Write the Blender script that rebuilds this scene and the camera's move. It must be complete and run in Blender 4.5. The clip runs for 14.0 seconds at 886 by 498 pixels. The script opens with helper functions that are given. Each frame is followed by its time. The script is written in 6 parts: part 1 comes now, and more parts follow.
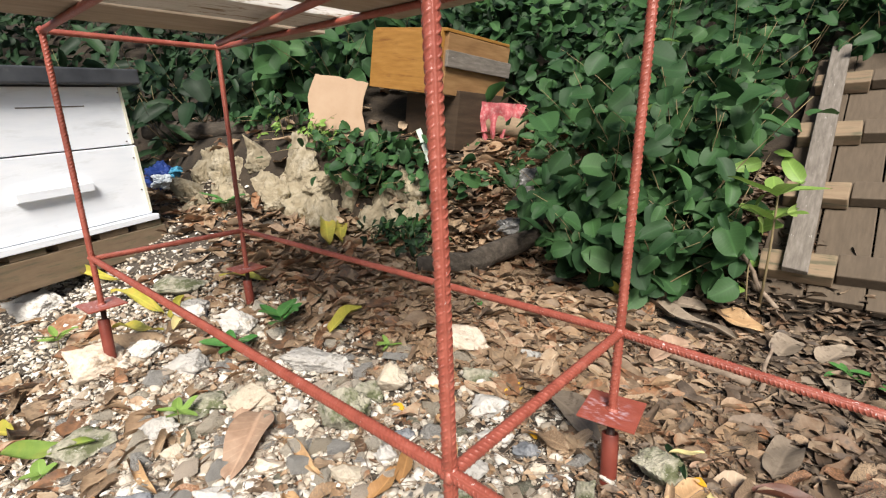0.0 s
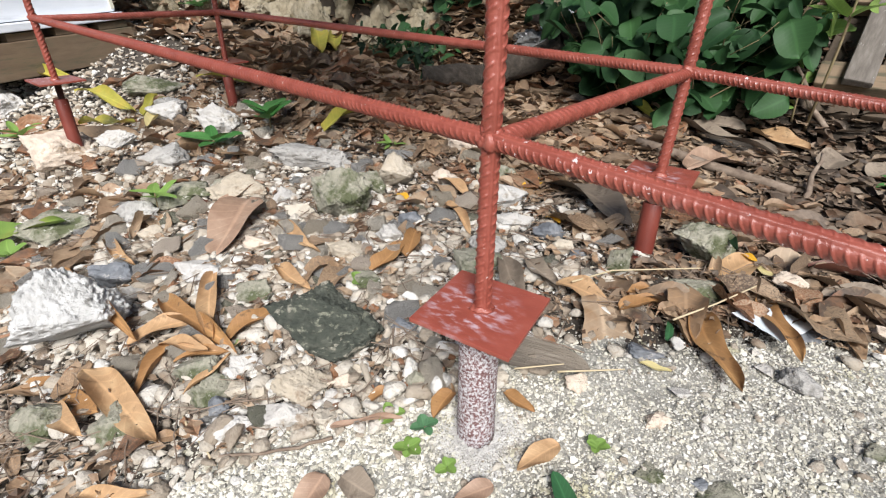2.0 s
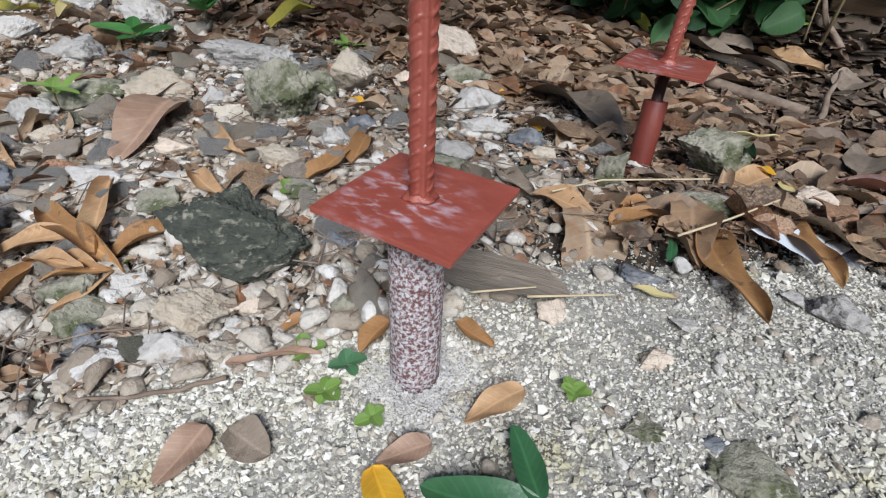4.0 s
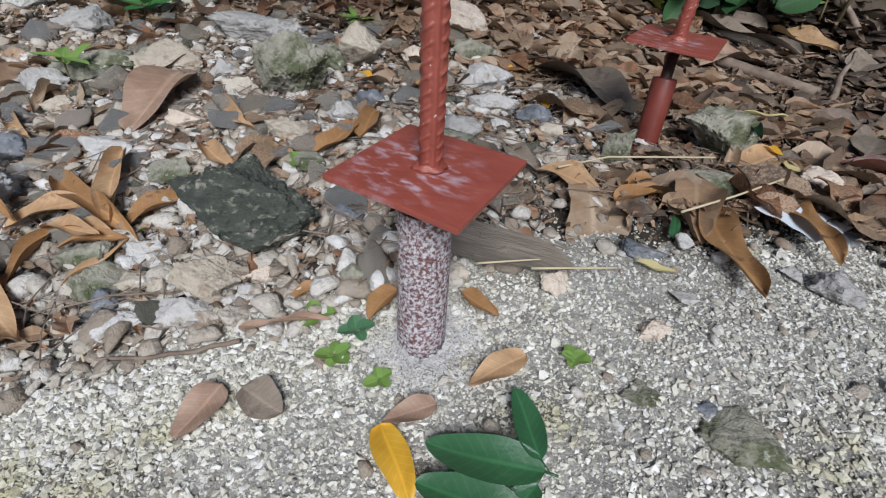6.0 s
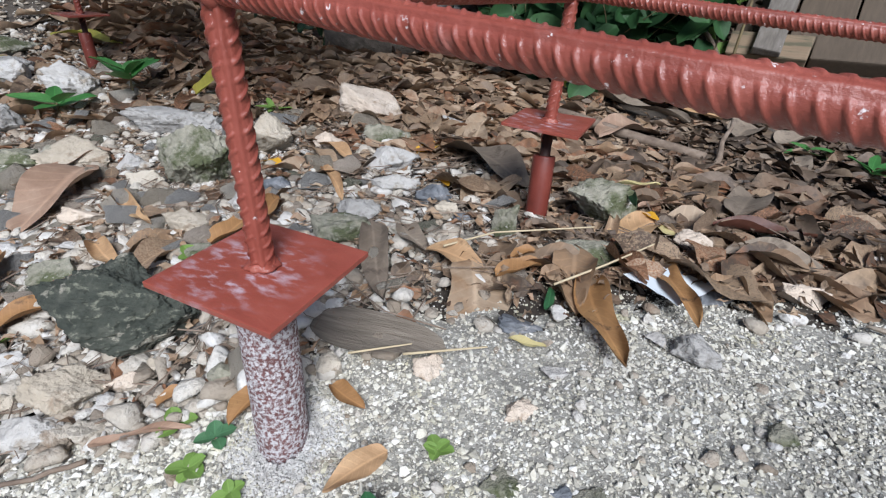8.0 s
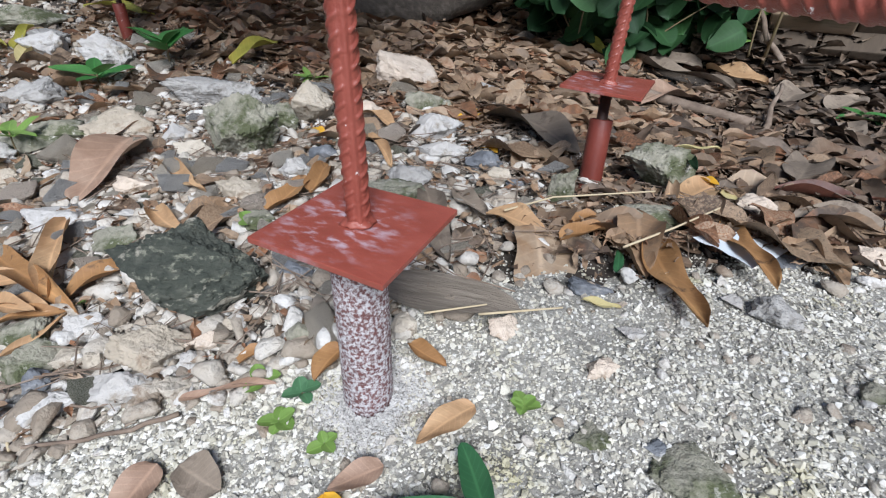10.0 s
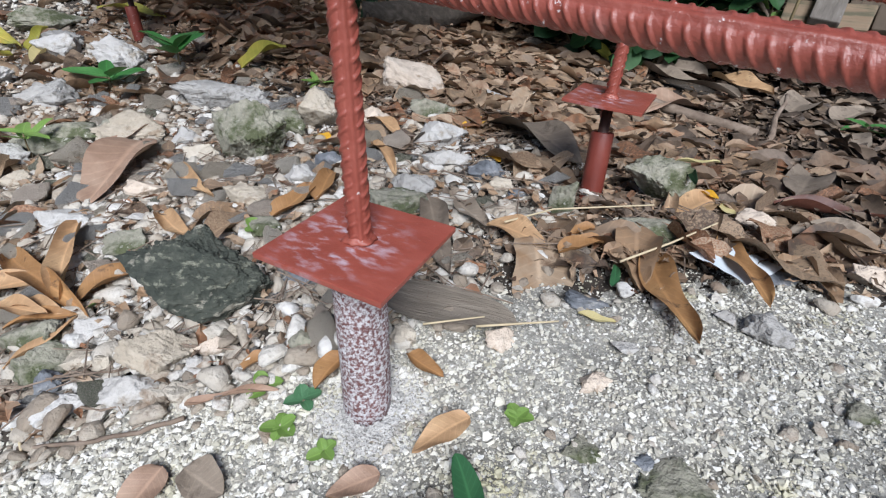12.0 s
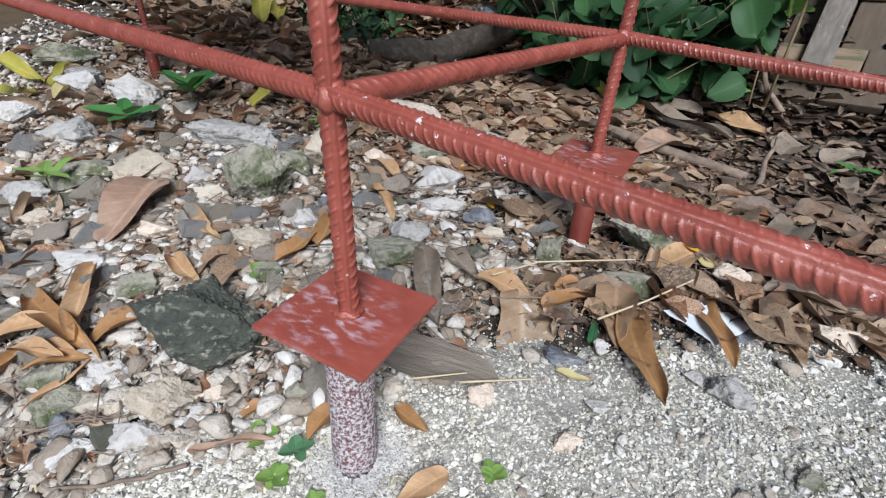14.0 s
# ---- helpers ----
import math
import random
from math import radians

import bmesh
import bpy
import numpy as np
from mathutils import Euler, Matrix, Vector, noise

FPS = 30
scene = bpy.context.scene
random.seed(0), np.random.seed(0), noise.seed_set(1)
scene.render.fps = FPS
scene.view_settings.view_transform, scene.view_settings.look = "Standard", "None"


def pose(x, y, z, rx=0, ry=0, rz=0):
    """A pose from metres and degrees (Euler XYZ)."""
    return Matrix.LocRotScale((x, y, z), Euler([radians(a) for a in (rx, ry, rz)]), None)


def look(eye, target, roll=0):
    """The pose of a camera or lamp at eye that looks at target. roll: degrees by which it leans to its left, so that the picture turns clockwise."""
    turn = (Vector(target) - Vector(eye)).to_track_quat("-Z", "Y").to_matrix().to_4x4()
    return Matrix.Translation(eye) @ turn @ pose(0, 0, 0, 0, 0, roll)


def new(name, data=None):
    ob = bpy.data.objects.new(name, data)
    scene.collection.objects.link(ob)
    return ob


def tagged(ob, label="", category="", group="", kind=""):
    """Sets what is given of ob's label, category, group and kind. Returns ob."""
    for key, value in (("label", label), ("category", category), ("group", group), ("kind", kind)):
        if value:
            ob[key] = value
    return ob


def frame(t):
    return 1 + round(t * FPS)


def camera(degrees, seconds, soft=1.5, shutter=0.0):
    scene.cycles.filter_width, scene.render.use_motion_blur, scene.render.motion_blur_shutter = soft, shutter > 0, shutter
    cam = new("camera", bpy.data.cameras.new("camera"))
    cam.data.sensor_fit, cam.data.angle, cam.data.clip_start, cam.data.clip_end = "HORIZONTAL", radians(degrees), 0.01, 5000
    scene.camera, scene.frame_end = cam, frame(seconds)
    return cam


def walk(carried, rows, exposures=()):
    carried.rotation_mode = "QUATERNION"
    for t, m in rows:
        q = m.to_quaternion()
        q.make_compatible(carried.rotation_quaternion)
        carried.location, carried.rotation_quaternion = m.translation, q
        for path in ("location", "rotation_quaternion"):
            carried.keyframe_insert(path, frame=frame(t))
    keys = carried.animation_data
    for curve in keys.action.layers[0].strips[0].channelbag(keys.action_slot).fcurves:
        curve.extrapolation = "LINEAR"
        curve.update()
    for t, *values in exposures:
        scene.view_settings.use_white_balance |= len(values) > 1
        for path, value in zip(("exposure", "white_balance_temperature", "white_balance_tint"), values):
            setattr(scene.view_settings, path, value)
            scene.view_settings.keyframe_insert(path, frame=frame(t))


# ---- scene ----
# camera: seconds, eye, target, roll
PATH = [
    (0, (0.2234, -0.2631, 0.5373), (-0.0941, 0.1000, 0.4056), -1.04),
    (0.5, (0.1955, -0.2655, 0.4819), (-0.1200, 0.0946, 0.3379), -0.33),
    (1, (0.1826, -0.2439, 0.4248), (-0.1241, 0.1131, 0.2560), 0.41),
    (1.5, (0.1790, -0.2379, 0.3689), (-0.1148, 0.1083, 0.1596), 1.04),
    (2, (0.1666, -0.2428, 0.3315), (-0.1149, 0.0869, 0.0824), 1.48),
    (2.5, (0.1836, -0.2237, 0.3071), (-0.0852, 0.0954, 0.0316), 2.20),
    (3, (0.1906, -0.2087, 0.2873), (-0.0648, 0.1077, -0.0038), 2.40),
    (3.5, (0.1511, -0.1640, 0.2760), (-0.0957, 0.1584, -0.0160), 3.37),
    (3.7, (0.1415, -0.1642, 0.2481), (-0.1029, 0.1594, -0.0445), 4.11),
    (5.8, (0.1595, -0.1566, 0.2218), (-0.0848, 0.1413, -0.0969), 4.42),
    (6, (0.1480, -0.1728, 0.2385), (-0.0919, 0.1360, -0.0731), 5.13),
    (6.5, (0.1672, -0.1565, 0.2710), (-0.0776, 0.1724, -0.0152), 5.44),
    (7, (0.1905, -0.1381, 0.2852), (-0.0503, 0.2147, 0.0253), 5.37),
    (7.2, (0.2014, -0.1208, 0.2707), (-0.0444, 0.2359, 0.0212), 4.44),
    (9.3, (0.1669, -0.1499, 0.2453), (-0.0585, 0.2083, -0.0211), 3.76),
    (9.5, (0.1634, -0.1536, 0.2435), (-0.0672, 0.1991, -0.0257), 3.40),
    (10, (0.1643, -0.1544, 0.2426), (-0.0763, 0.1880, -0.0310), 2.72),
    (10.5, (0.1708, -0.1503, 0.2447), (-0.0719, 0.1884, -0.0318), 2.62),
    (11, (0.1703, -0.1519, 0.2519), (-0.0719, 0.1873, -0.0242), 2.80),
    (11.5, (0.1596, -0.1584, 0.2558), (-0.0851, 0.1795, -0.0199), 2.81),
    (12, (0.1685, -0.1539, 0.2557), (-0.0765, 0.1849, -0.0184), 3.21),
    (12.5, (0.1535, -0.1663, 0.2500), (-0.0943, 0.1710, -0.0235), 3.13),
    (13, (0.1405, -0.1784, 0.2532), (-0.1130, 0.1532, -0.0221), 3.09),
    (13.5, (0.1531, -0.1701, 0.2804), (-0.1050, 0.1604, 0.0081), 3.12),
    (14, (0.1819, -0.1498, 0.3014), (-0.0747, 0.1912, 0.0409), 3.43),
]
# the clip brightens and warms a little at its start: seconds, stops, kelvin, tint
EXPOSURES = [(0, 0.88, 6850, 10), (0.5, 0.98, 6750, 10), (1, 0.94, 6650, 10), (2, 0.57, 6250, 10), (3, 0.33, 5980, 10), (3.7, 0.20, 5880, 10), (6, -0.06, 5770, 10), (6.5, 0.06, 5755, 10), (7, 0.23, 5740, 10), (9.5, 0.27, 5690, 10), (14, 0.32, 5730, 10)]
cam = camera(85.71, 14.0, soft=1.2)
walk(cam, [(t, look(e, g, r)) for t, e, g, r in PATH], EXPOSURES)
# end of camera

# ---- light ----
world = bpy.data.worlds.new("World")
scene.world = world
world.use_nodes = True
wn, wl = world.node_tree.nodes, world.node_tree.links
sky = wn.new("ShaderNodeTexSky")
sky.sky_type, sky.sun_disc = "NISHITA", False
sky.sun_elevation, sky.sun_rotation = radians(45), radians(138)
sky.air_density, sky.dust_density, sky.ozone_density = 1.0, 2.0, 1.5
wl.new(sky.outputs[0], wn["Background"].inputs[0])
wn["Background"].inputs[1].default_value = 0.055
sun_data = bpy.data.lights.new("sun", "SUN")
sun_data.energy, sun_data.angle, sun_data.color = 4.4, radians(26), (1.0, 0.97, 0.93)
sun = new("sun", sun_data)
sun.matrix_world = look((0, 0, 0), (-0.46, 0.52, -0.70))

rng = np.random.default_rng(7)
rnd = random.Random(11)


# ---- materials ----
def ramp_node(nt, colours):
    node = nt.nodes.new("ShaderNodeValToRGB")
    el = node.color_ramp.elements
    while len(el) < len(colours):
        el.new(0.5)
    for i, c in enumerate(colours):
        el[i].position = i / max(1, len(colours) - 1)
        el[i].color = (*c, 1)
    return node


def surface(name, colours, scale=20.0, rough=0.8, bump=0.3, bump_scale=120.0, vary="", spread=0.5, metal=0.0, stretch=(1, 1, 1),
            patch=None, patch_scale=8.0, patch_cut=(0.5, 0.6), translucent=0.0, bump_distance=0.002, spec=0.4, fine=None, veins=0.0, within=None):
    """A rough natural surface: a colour ramp over grain, patches of another colour, relief, and a colour shift per piece."""
    m = bpy.data.materials.new(name)
    m.use_nodes = True
    nt = m.node_tree
    bsdf = nt.nodes["Principled BSDF"]
    coord = nt.nodes.new("ShaderNodeTexCoord")
    mapping = nt.nodes.new("ShaderNodeMapping")
    mapping.inputs["Scale"].default_value = stretch
    nt.links.new(coord.outputs["Object"], mapping.inputs[0])

    def noise_node(s, detail=5.0, r=0.6):
        n = nt.nodes.new("ShaderNodeTexNoise")
        n.inputs["Scale"].default_value, n.inputs["Detail"].default_value, n.inputs["Roughness"].default_value = s, detail, r
        nt.links.new(mapping.outputs[0], n.inputs["Vector"])
        return n

    def maths(op, a, b):
        n = nt.nodes.new("ShaderNodeMath")
        n.operation = op
        for i, v in enumerate((a, b)):
            if isinstance(v, (int, float)):
                n.inputs[i].default_value = v
            else:
                nt.links.new(v, n.inputs[i])
        return n.outputs[0]

    grain = noise_node(scale)
    fac = maths("MULTIPLY_ADD", grain.outputs["Fac"], 1.6)
    fac.node.inputs[2].default_value = -0.3
    if vary:
        if vary == "object":
            info = nt.nodes.new("ShaderNodeObjectInfo").outputs["Random"]
        else:
            info = nt.nodes.new("ShaderNodeNewGeometry").outputs["Random Per Island"]
        a = maths("MULTIPLY", fac, 1 - spread)
        b = maths("MULTIPLY", info, spread)
        fac = maths("ADD", a, b)
    ramp = ramp_node(nt, colours)
    nt.links.new(fac, ramp.inputs[0])
    colour = ramp.outputs[0]

    def blend(colour, other, s, cut, detail=6.0, bound=None):
        pn = noise_node(s, detail, 0.65)
        rm = nt.nodes.new("ShaderNodeMapRange")
        rm.inputs[1].default_value, rm.inputs[2].default_value = cut
        nt.links.new(pn.outputs["Fac"], rm.inputs[0])
        mix = nt.nodes.new("ShaderNodeMix")
        mix.data_type = "RGBA"
        share = rm.outputs[0]
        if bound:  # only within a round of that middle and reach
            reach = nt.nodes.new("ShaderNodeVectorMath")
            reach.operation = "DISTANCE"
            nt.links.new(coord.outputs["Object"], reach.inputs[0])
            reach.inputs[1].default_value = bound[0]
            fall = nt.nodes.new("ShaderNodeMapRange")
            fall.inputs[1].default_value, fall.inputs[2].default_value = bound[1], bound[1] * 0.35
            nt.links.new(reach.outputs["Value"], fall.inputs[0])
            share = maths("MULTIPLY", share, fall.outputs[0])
        nt.links.new(share, mix.inputs[0])
        nt.links.new(colour, mix.inputs[6])
        mix.inputs[7].default_value = (*other, 1)
        return mix.outputs[2]

    if patch:
        colour = blend(colour, patch, patch_scale, patch_cut, bound=within)
    if fine:
        colour = blend(colour, *fine)
    rib = None
    if veins:  # a pale midrib and side veins, along the blade's own lengthwise and crosswise measure
        at = nt.nodes.new("ShaderNodeAttribute")
        at.attribute_name = "blade"
        sep = nt.nodes.new("ShaderNodeSeparateXYZ")
        nt.links.new(at.outputs["Vector"], sep.inputs[0])
        off = maths("ABSOLUTE", sep.outputs[1], 0)
        mid = nt.nodes.new("ShaderNodeMapRange")
        mid.inputs[1].default_value, mid.inputs[2].default_value = 0.13, 0.03
        nt.links.new(off, mid.inputs[0])
        run = maths("MULTIPLY", maths("SUBTRACT", sep.outputs[0], maths("MULTIPLY", off, 0.16)), 62.0)
        side = nt.nodes.new("ShaderNodeMapRange")
        side.inputs[1].default_value, side.inputs[2].default_value, side.inputs[4].default_value = 0.72, 1.0, 0.4
        nt.links.new(maths("SINE", run, 0), side.inputs[0])
        rib = maths("MULTIPLY", maths("MAXIMUM", mid.outputs[0], side.outputs[0]), sep.outputs[2])
        gain = maths("MULTIPLY_ADD", rib, veins)
        gain.node.inputs[2].default_value = 1.0
        hue = nt.nodes.new("ShaderNodeVectorMath")
        hue.operation = "SCALE"
        nt.links.new(colour, hue.inputs[0])
        nt.links.new(gain, hue.inputs[3])
        colour = hue.outputs[0]
    nt.links.new(colour, bsdf.inputs["Base Color"])
    bsdf.inputs["Metallic"].default_value = metal
    bsdf.inputs["Specular IOR Level"].default_value = spec
    rr = maths("MULTIPLY_ADD", grain.outputs["Fac"], 0.3)
    rr.node.inputs[2].default_value = rough - 0.15
    nt.links.new(rr, bsdf.inputs["Roughness"])
    if bump:
        bn = noise_node(bump_scale, 6.0, 0.65)
        bp = nt.nodes.new("ShaderNodeBump")
        bp.inputs["Strength"].default_value, bp.inputs["Distance"].default_value = bump, bump_distance
        nt.links.new(bn.outputs["Fac"], bp.inputs["Height"])
        nt.links.new(bp.outputs[0], bsdf.inputs["Normal"])
    if translucent:
        tr = nt.nodes.new("ShaderNodeBsdfTranslucent")
        nt.links.new(colour, tr.inputs[0])
        mx = nt.nodes.new("ShaderNodeMixShader")
        mx.inputs[0].default_value = translucent
        nt.links.new(bsdf.outputs[0], mx.inputs[1])
        nt.links.new(tr.outputs[0], mx.inputs[2])
        nt.links.new(mx.outputs[0], nt.nodes["Material Output"].inputs[0])
    return m


M_SOIL = surface("soil", [(0.022, 0.018, 0.014), (0.055, 0.044, 0.034), (0.12, 0.10, 0.08)], 60, 0.95, 0.9, 300, patch=(0.04, 0.031, 0.024), patch_scale=7, patch_cut=(0.48, 0.62), fine=((0.5, 0.47, 0.43), 260, (0.64, 0.69)))
M_DUST = surface("limestone_dust", [(0.124, 0.116, 0.102), (0.291, 0.277, 0.241), (0.510, 0.488, 0.430)], 130, 0.95, 1.0, 420, patch=(0.117, 0.108, 0.088), patch_scale=16, patch_cut=(0.52, 0.66), fine=((0.56, 0.54, 0.48), 340, (0.55, 0.60)))
M_GRAVEL = surface("crushed_limestone", [(0.101, 0.099, 0.095), (0.314, 0.297, 0.252), (0.493, 0.459, 0.375), (0.594, 0.560, 0.465), (0.650, 0.622, 0.543), (0.706, 0.683, 0.627), (0.784, 0.773, 0.739)], 90, 0.9, 0.5, 600, vary="island", spread=0.75, patch=(0.42, 0.385, 0.225), patch_scale=14, patch_cut=(0.54, 0.72))
M_PEBBLE = surface("limestone_pebble", [(0.26, 0.22, 0.18), (0.297, 0.244, 0.185), (0.424, 0.366, 0.292), (0.551, 0.503, 0.429), (0.657, 0.625, 0.572), (0.742, 0.726, 0.700)], 60, 0.9, 1.0, 200, vary="island", spread=0.72, patch=(0.25, 0.185, 0.13), patch_scale=34, patch_cut=(0.56, 0.68), bump_distance=0.004)
M_STONE = surface("limestone", [(0.30, 0.25, 0.185), (0.46, 0.395, 0.305), (0.56, 0.50, 0.41), (0.64, 0.595, 0.52)], 40, 0.92, 1.0, 100, vary="object", spread=0.5, patch=(0.27, 0.20, 0.135), patch_scale=28, patch_cut=(0.57, 0.68), bump_distance=0.006, fine=((0.16, 0.145, 0.115), 60, (0.63, 0.71)))
M_STONE_W = surface("white_limestone", [(0.26, 0.24, 0.215), (0.42, 0.40, 0.37), (0.54, 0.525, 0.50)], 40, 0.92, 1.0, 80, patch=(0.20, 0.185, 0.16), patch_scale=34, patch_cut=(0.56, 0.68), bump_distance=0.008)
M_STONE_MOSS = surface("mossy_limestone", [(0.17, 0.165, 0.12), (0.34, 0.32, 0.25), (0.52, 0.49, 0.42)], 45, 0.95, 1.0, 110, patch=(0.10, 0.11, 0.055), patch_scale=30, patch_cut=(0.44, 0.60), bump_distance=0.006, fine=((0.62, 0.60, 0.54), 50, (0.62, 0.70)))
M_STONE_DARK = surface("dark_lichen_rock", [(0.024, 0.029, 0.023), (0.060, 0.066, 0.051), (0.128, 0.129, 0.102)], 60, 0.85, 1.0, 120, patch=(0.357, 0.332, 0.264), patch_scale=24, patch_cut=(0.60, 0.65), bump_distance=0.006, stretch=(1, 1, 2.2), fine=((0.24, 0.24, 0.18), 80, (0.56, 0.66)))
M_STONE_BLUE = surface("blue_grey_stone", [(0.07, 0.078, 0.088), (0.17, 0.18, 0.195), (0.34, 0.34, 0.35)], 50, 0.85, 0.9, 120, bump_distance=0.004, fine=((0.5, 0.48, 0.45), 60, (0.60, 0.68)))
M_STONE_PEACH = surface("peach_limestone", [(0.40, 0.32, 0.25), (0.60, 0.50, 0.40), (0.70, 0.62, 0.53)], 40, 0.92, 1.0, 110, patch=(0.32, 0.23, 0.15), patch_scale=28, patch_cut=(0.57, 0.67), bump_distance=0.005)
M_PITTED = surface("pitted_white_limestone", [(0.34, 0.33, 0.31), (0.50, 0.49, 0.47), (0.62, 0.61, 0.59)], 26, 0.95, 1.0, 70, patch=(0.20, 0.19, 0.17), patch_scale=42, patch_cut=(0.57, 0.66), bump_distance=0.008, fine=((0.68, 0.67, 0.65), 60, (0.58, 0.66)))
M_FRESH = surface("fresh_green_leaf", [(0.03, 0.11, 0.025), (0.06, 0.18, 0.045), (0.11, 0.25, 0.07)], 25, 0.42, 0.2, 200, vary="object", spread=0.5, translucent=0.2, veins=0.4)
M_WALLROCK = surface("coral_rock", [(0.169, 0.130, 0.076), (0.307, 0.261, 0.180), (0.430, 0.391, 0.314)], 14, 0.95, 1.0, 60, patch=(0.165, 0.127, 0.066), patch_scale=9, patch_cut=(0.54, 0.66), bump_distance=0.014)
LEAF_BROWNS = [(0.04, 0.028, 0.02), (0.13, 0.085, 0.053), (0.21, 0.15, 0.10), (0.29, 0.185, 0.105), (0.38, 0.29, 0.20), (0.25, 0.12, 0.06), (0.07, 0.05, 0.036), (0.33, 0.235, 0.15), (0.22, 0.14, 0.085), (0.28, 0.175, 0.10)]
M_LITTER = surface("dead_leaf_litter", LEAF_BROWNS, 40, 0.58, 0.4, 200, vary="island", spread=0.75, translucent=0.12, patch=(0.15, 0.095, 0.058), patch_scale=40, patch_cut=(0.58, 0.7), veins=0.35)
M_DRY = surface("dead_leaf", LEAF_BROWNS, 35, 0.55, 0.4, 200, vary="object", spread=0.7, translucent=0.12, patch=(0.15, 0.10, 0.07), patch_scale=45, patch_cut=(0.60, 0.72), veins=0.4)
M_TAN = surface("tan_dead_leaf", [(0.269, 0.157, 0.078), (0.448, 0.280, 0.146), (0.582, 0.403, 0.224)], 30, 0.65, 0.4, 220, translucent=0.12, patch=(0.202, 0.123, 0.067), patch_scale=50, patch_cut=(0.6, 0.72), veins=0.3)
M_BROWN = surface("brown_dead_leaf", [(0.196, 0.098, 0.034), (0.322, 0.172, 0.069), (0.437, 0.253, 0.103)], 30, 0.6, 0.4, 220, translucent=0.1, patch=(0.115, 0.063, 0.034), patch_scale=60, patch_cut=(0.6, 0.7), veins=0.3)
M_PINKLEAF = surface("pinkish_dead_leaf", [(0.21, 0.13, 0.085), (0.32, 0.21, 0.145), (0.42, 0.30, 0.215)], 35, 0.6, 0.4, 220, translucent=0.1, veins=0.35)
M_GREYLEAF = surface("weathered_dead_leaf", [(0.12, 0.092, 0.068), (0.22, 0.175, 0.13), (0.33, 0.27, 0.205)], 30, 0.75, 0.5, 240, vary="object", spread=0.4, patch=(0.10, 0.075, 0.055), patch_scale=50, patch_cut=(0.56, 0.70), veins=0.3)
M_HUSK = surface("grey_fibre_husk", [(0.10, 0.08, 0.06), (0.21, 0.175, 0.135), (0.33, 0.285, 0.23)], 22, 0.9, 0.9, 60, stretch=(1, 16, 4))
M_DARKLEAF = surface("dark_red_dead_leaf", [(0.045, 0.018, 0.012), (0.10, 0.038, 0.024), (0.16, 0.065, 0.04)], 30, 0.5, 0.4, 220, veins=0.3)
M_FRESHFADE = surface("long_green_blade", [(0.08, 0.15, 0.03), (0.16, 0.24, 0.05), (0.26, 0.28, 0.06)], 18, 0.5, 0.2, 150, translucent=0.15)
M_WHITE = surface("clean_white_limestone", [(0.38, 0.35, 0.31), (0.52, 0.495, 0.46), (0.63, 0.615, 0.59)], 40, 0.9, 1.0, 90, vary="object", spread=0.4, patch=(0.30, 0.255, 0.195), patch_scale=30, patch_cut=(0.56, 0.68), bump_distance=0.006, fine=((0.20, 0.18, 0.15), 55, (0.66, 0.72)))
# dark grey-brown litter; shade of shrub and pallet is put into these browns
SHADED_BROWNS = [(0.022, 0.016, 0.012), (0.075, 0.050, 0.033), (0.13, 0.094, 0.064), (0.11, 0.060, 0.034), (0.23, 0.17, 0.115), (0.05, 0.036, 0.026), (0.17, 0.125, 0.09), (0.085, 0.057, 0.038)]
M_LITTER_SHADED = surface("shaded_dead_leaf_litter", SHADED_BROWNS, 40, 0.6, 0.5, 200, vary="island", spread=0.78, patch=(0.04, 0.03, 0.023), patch_scale=40, patch_cut=(0.56, 0.7), veins=0.3)
M_YELLOW = surface("yellow_leaf", [(0.52, 0.26, 0.02), (0.68, 0.38, 0.03), (0.72, 0.46, 0.08)], 40, 0.5, 0.2, 200, translucent=0.2, veins=0.25)
M_CREAM = surface("cream_leaf", [(0.50, 0.42, 0.18), (0.62, 0.54, 0.28)], 30, 0.55, 0.2, 200, translucent=0.2, veins=0.2)
M_YGREEN = surface("yellow_green_leaf", [(0.20, 0.22, 0.03), (0.38, 0.34, 0.06), (0.45, 0.30, 0.06)], 18, 0.5, 0.2, 150, translucent=0.15, veins=0.3)
M_GREEN = surface("green_leaf", [(0.012, 0.036, 0.013), (0.025, 0.068, 0.022), (0.047, 0.115, 0.034)], 12, 0.6, 0.25, 150, vary="island", spread=0.7, translucent=0.2, spec=0.3, veins=0.3)
# deep green, darkened further to put the black shaded gaps into the leaf colour
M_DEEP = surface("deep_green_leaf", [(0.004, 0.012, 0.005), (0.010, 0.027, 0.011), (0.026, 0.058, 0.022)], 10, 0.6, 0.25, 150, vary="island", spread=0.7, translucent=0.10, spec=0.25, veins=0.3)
M_LIME = surface("young_green_leaf", [(0.11, 0.22, 0.04), (0.19, 0.31, 0.07), (0.29, 0.38, 0.12)], 20, 0.5, 0.2, 200, vary="island", spread=0.6, translucent=0.3, veins=0.3)
M_GLOSSY = surface("glossy_green_leaf", [(0.022, 0.075, 0.028), (0.036, 0.11, 0.042), (0.058, 0.145, 0.058)], 60, 0.36, 0.2, 300, vary="object", spread=0.4, translucent=0.12, spec=0.6, veins=0.5)
M_MINT = surface("soft_green_leaf", [(0.05, 0.13, 0.06), (0.085, 0.19, 0.09), (0.13, 0.25, 0.13)], 60, 0.5, 0.2, 300, translucent=0.25, veins=0.3)
M_STEM = surface("stem", [(0.10, 0.07, 0.04), (0.20, 0.15, 0.08), (0.22, 0.22, 0.10)], 30, 0.8, 0.3, 200)
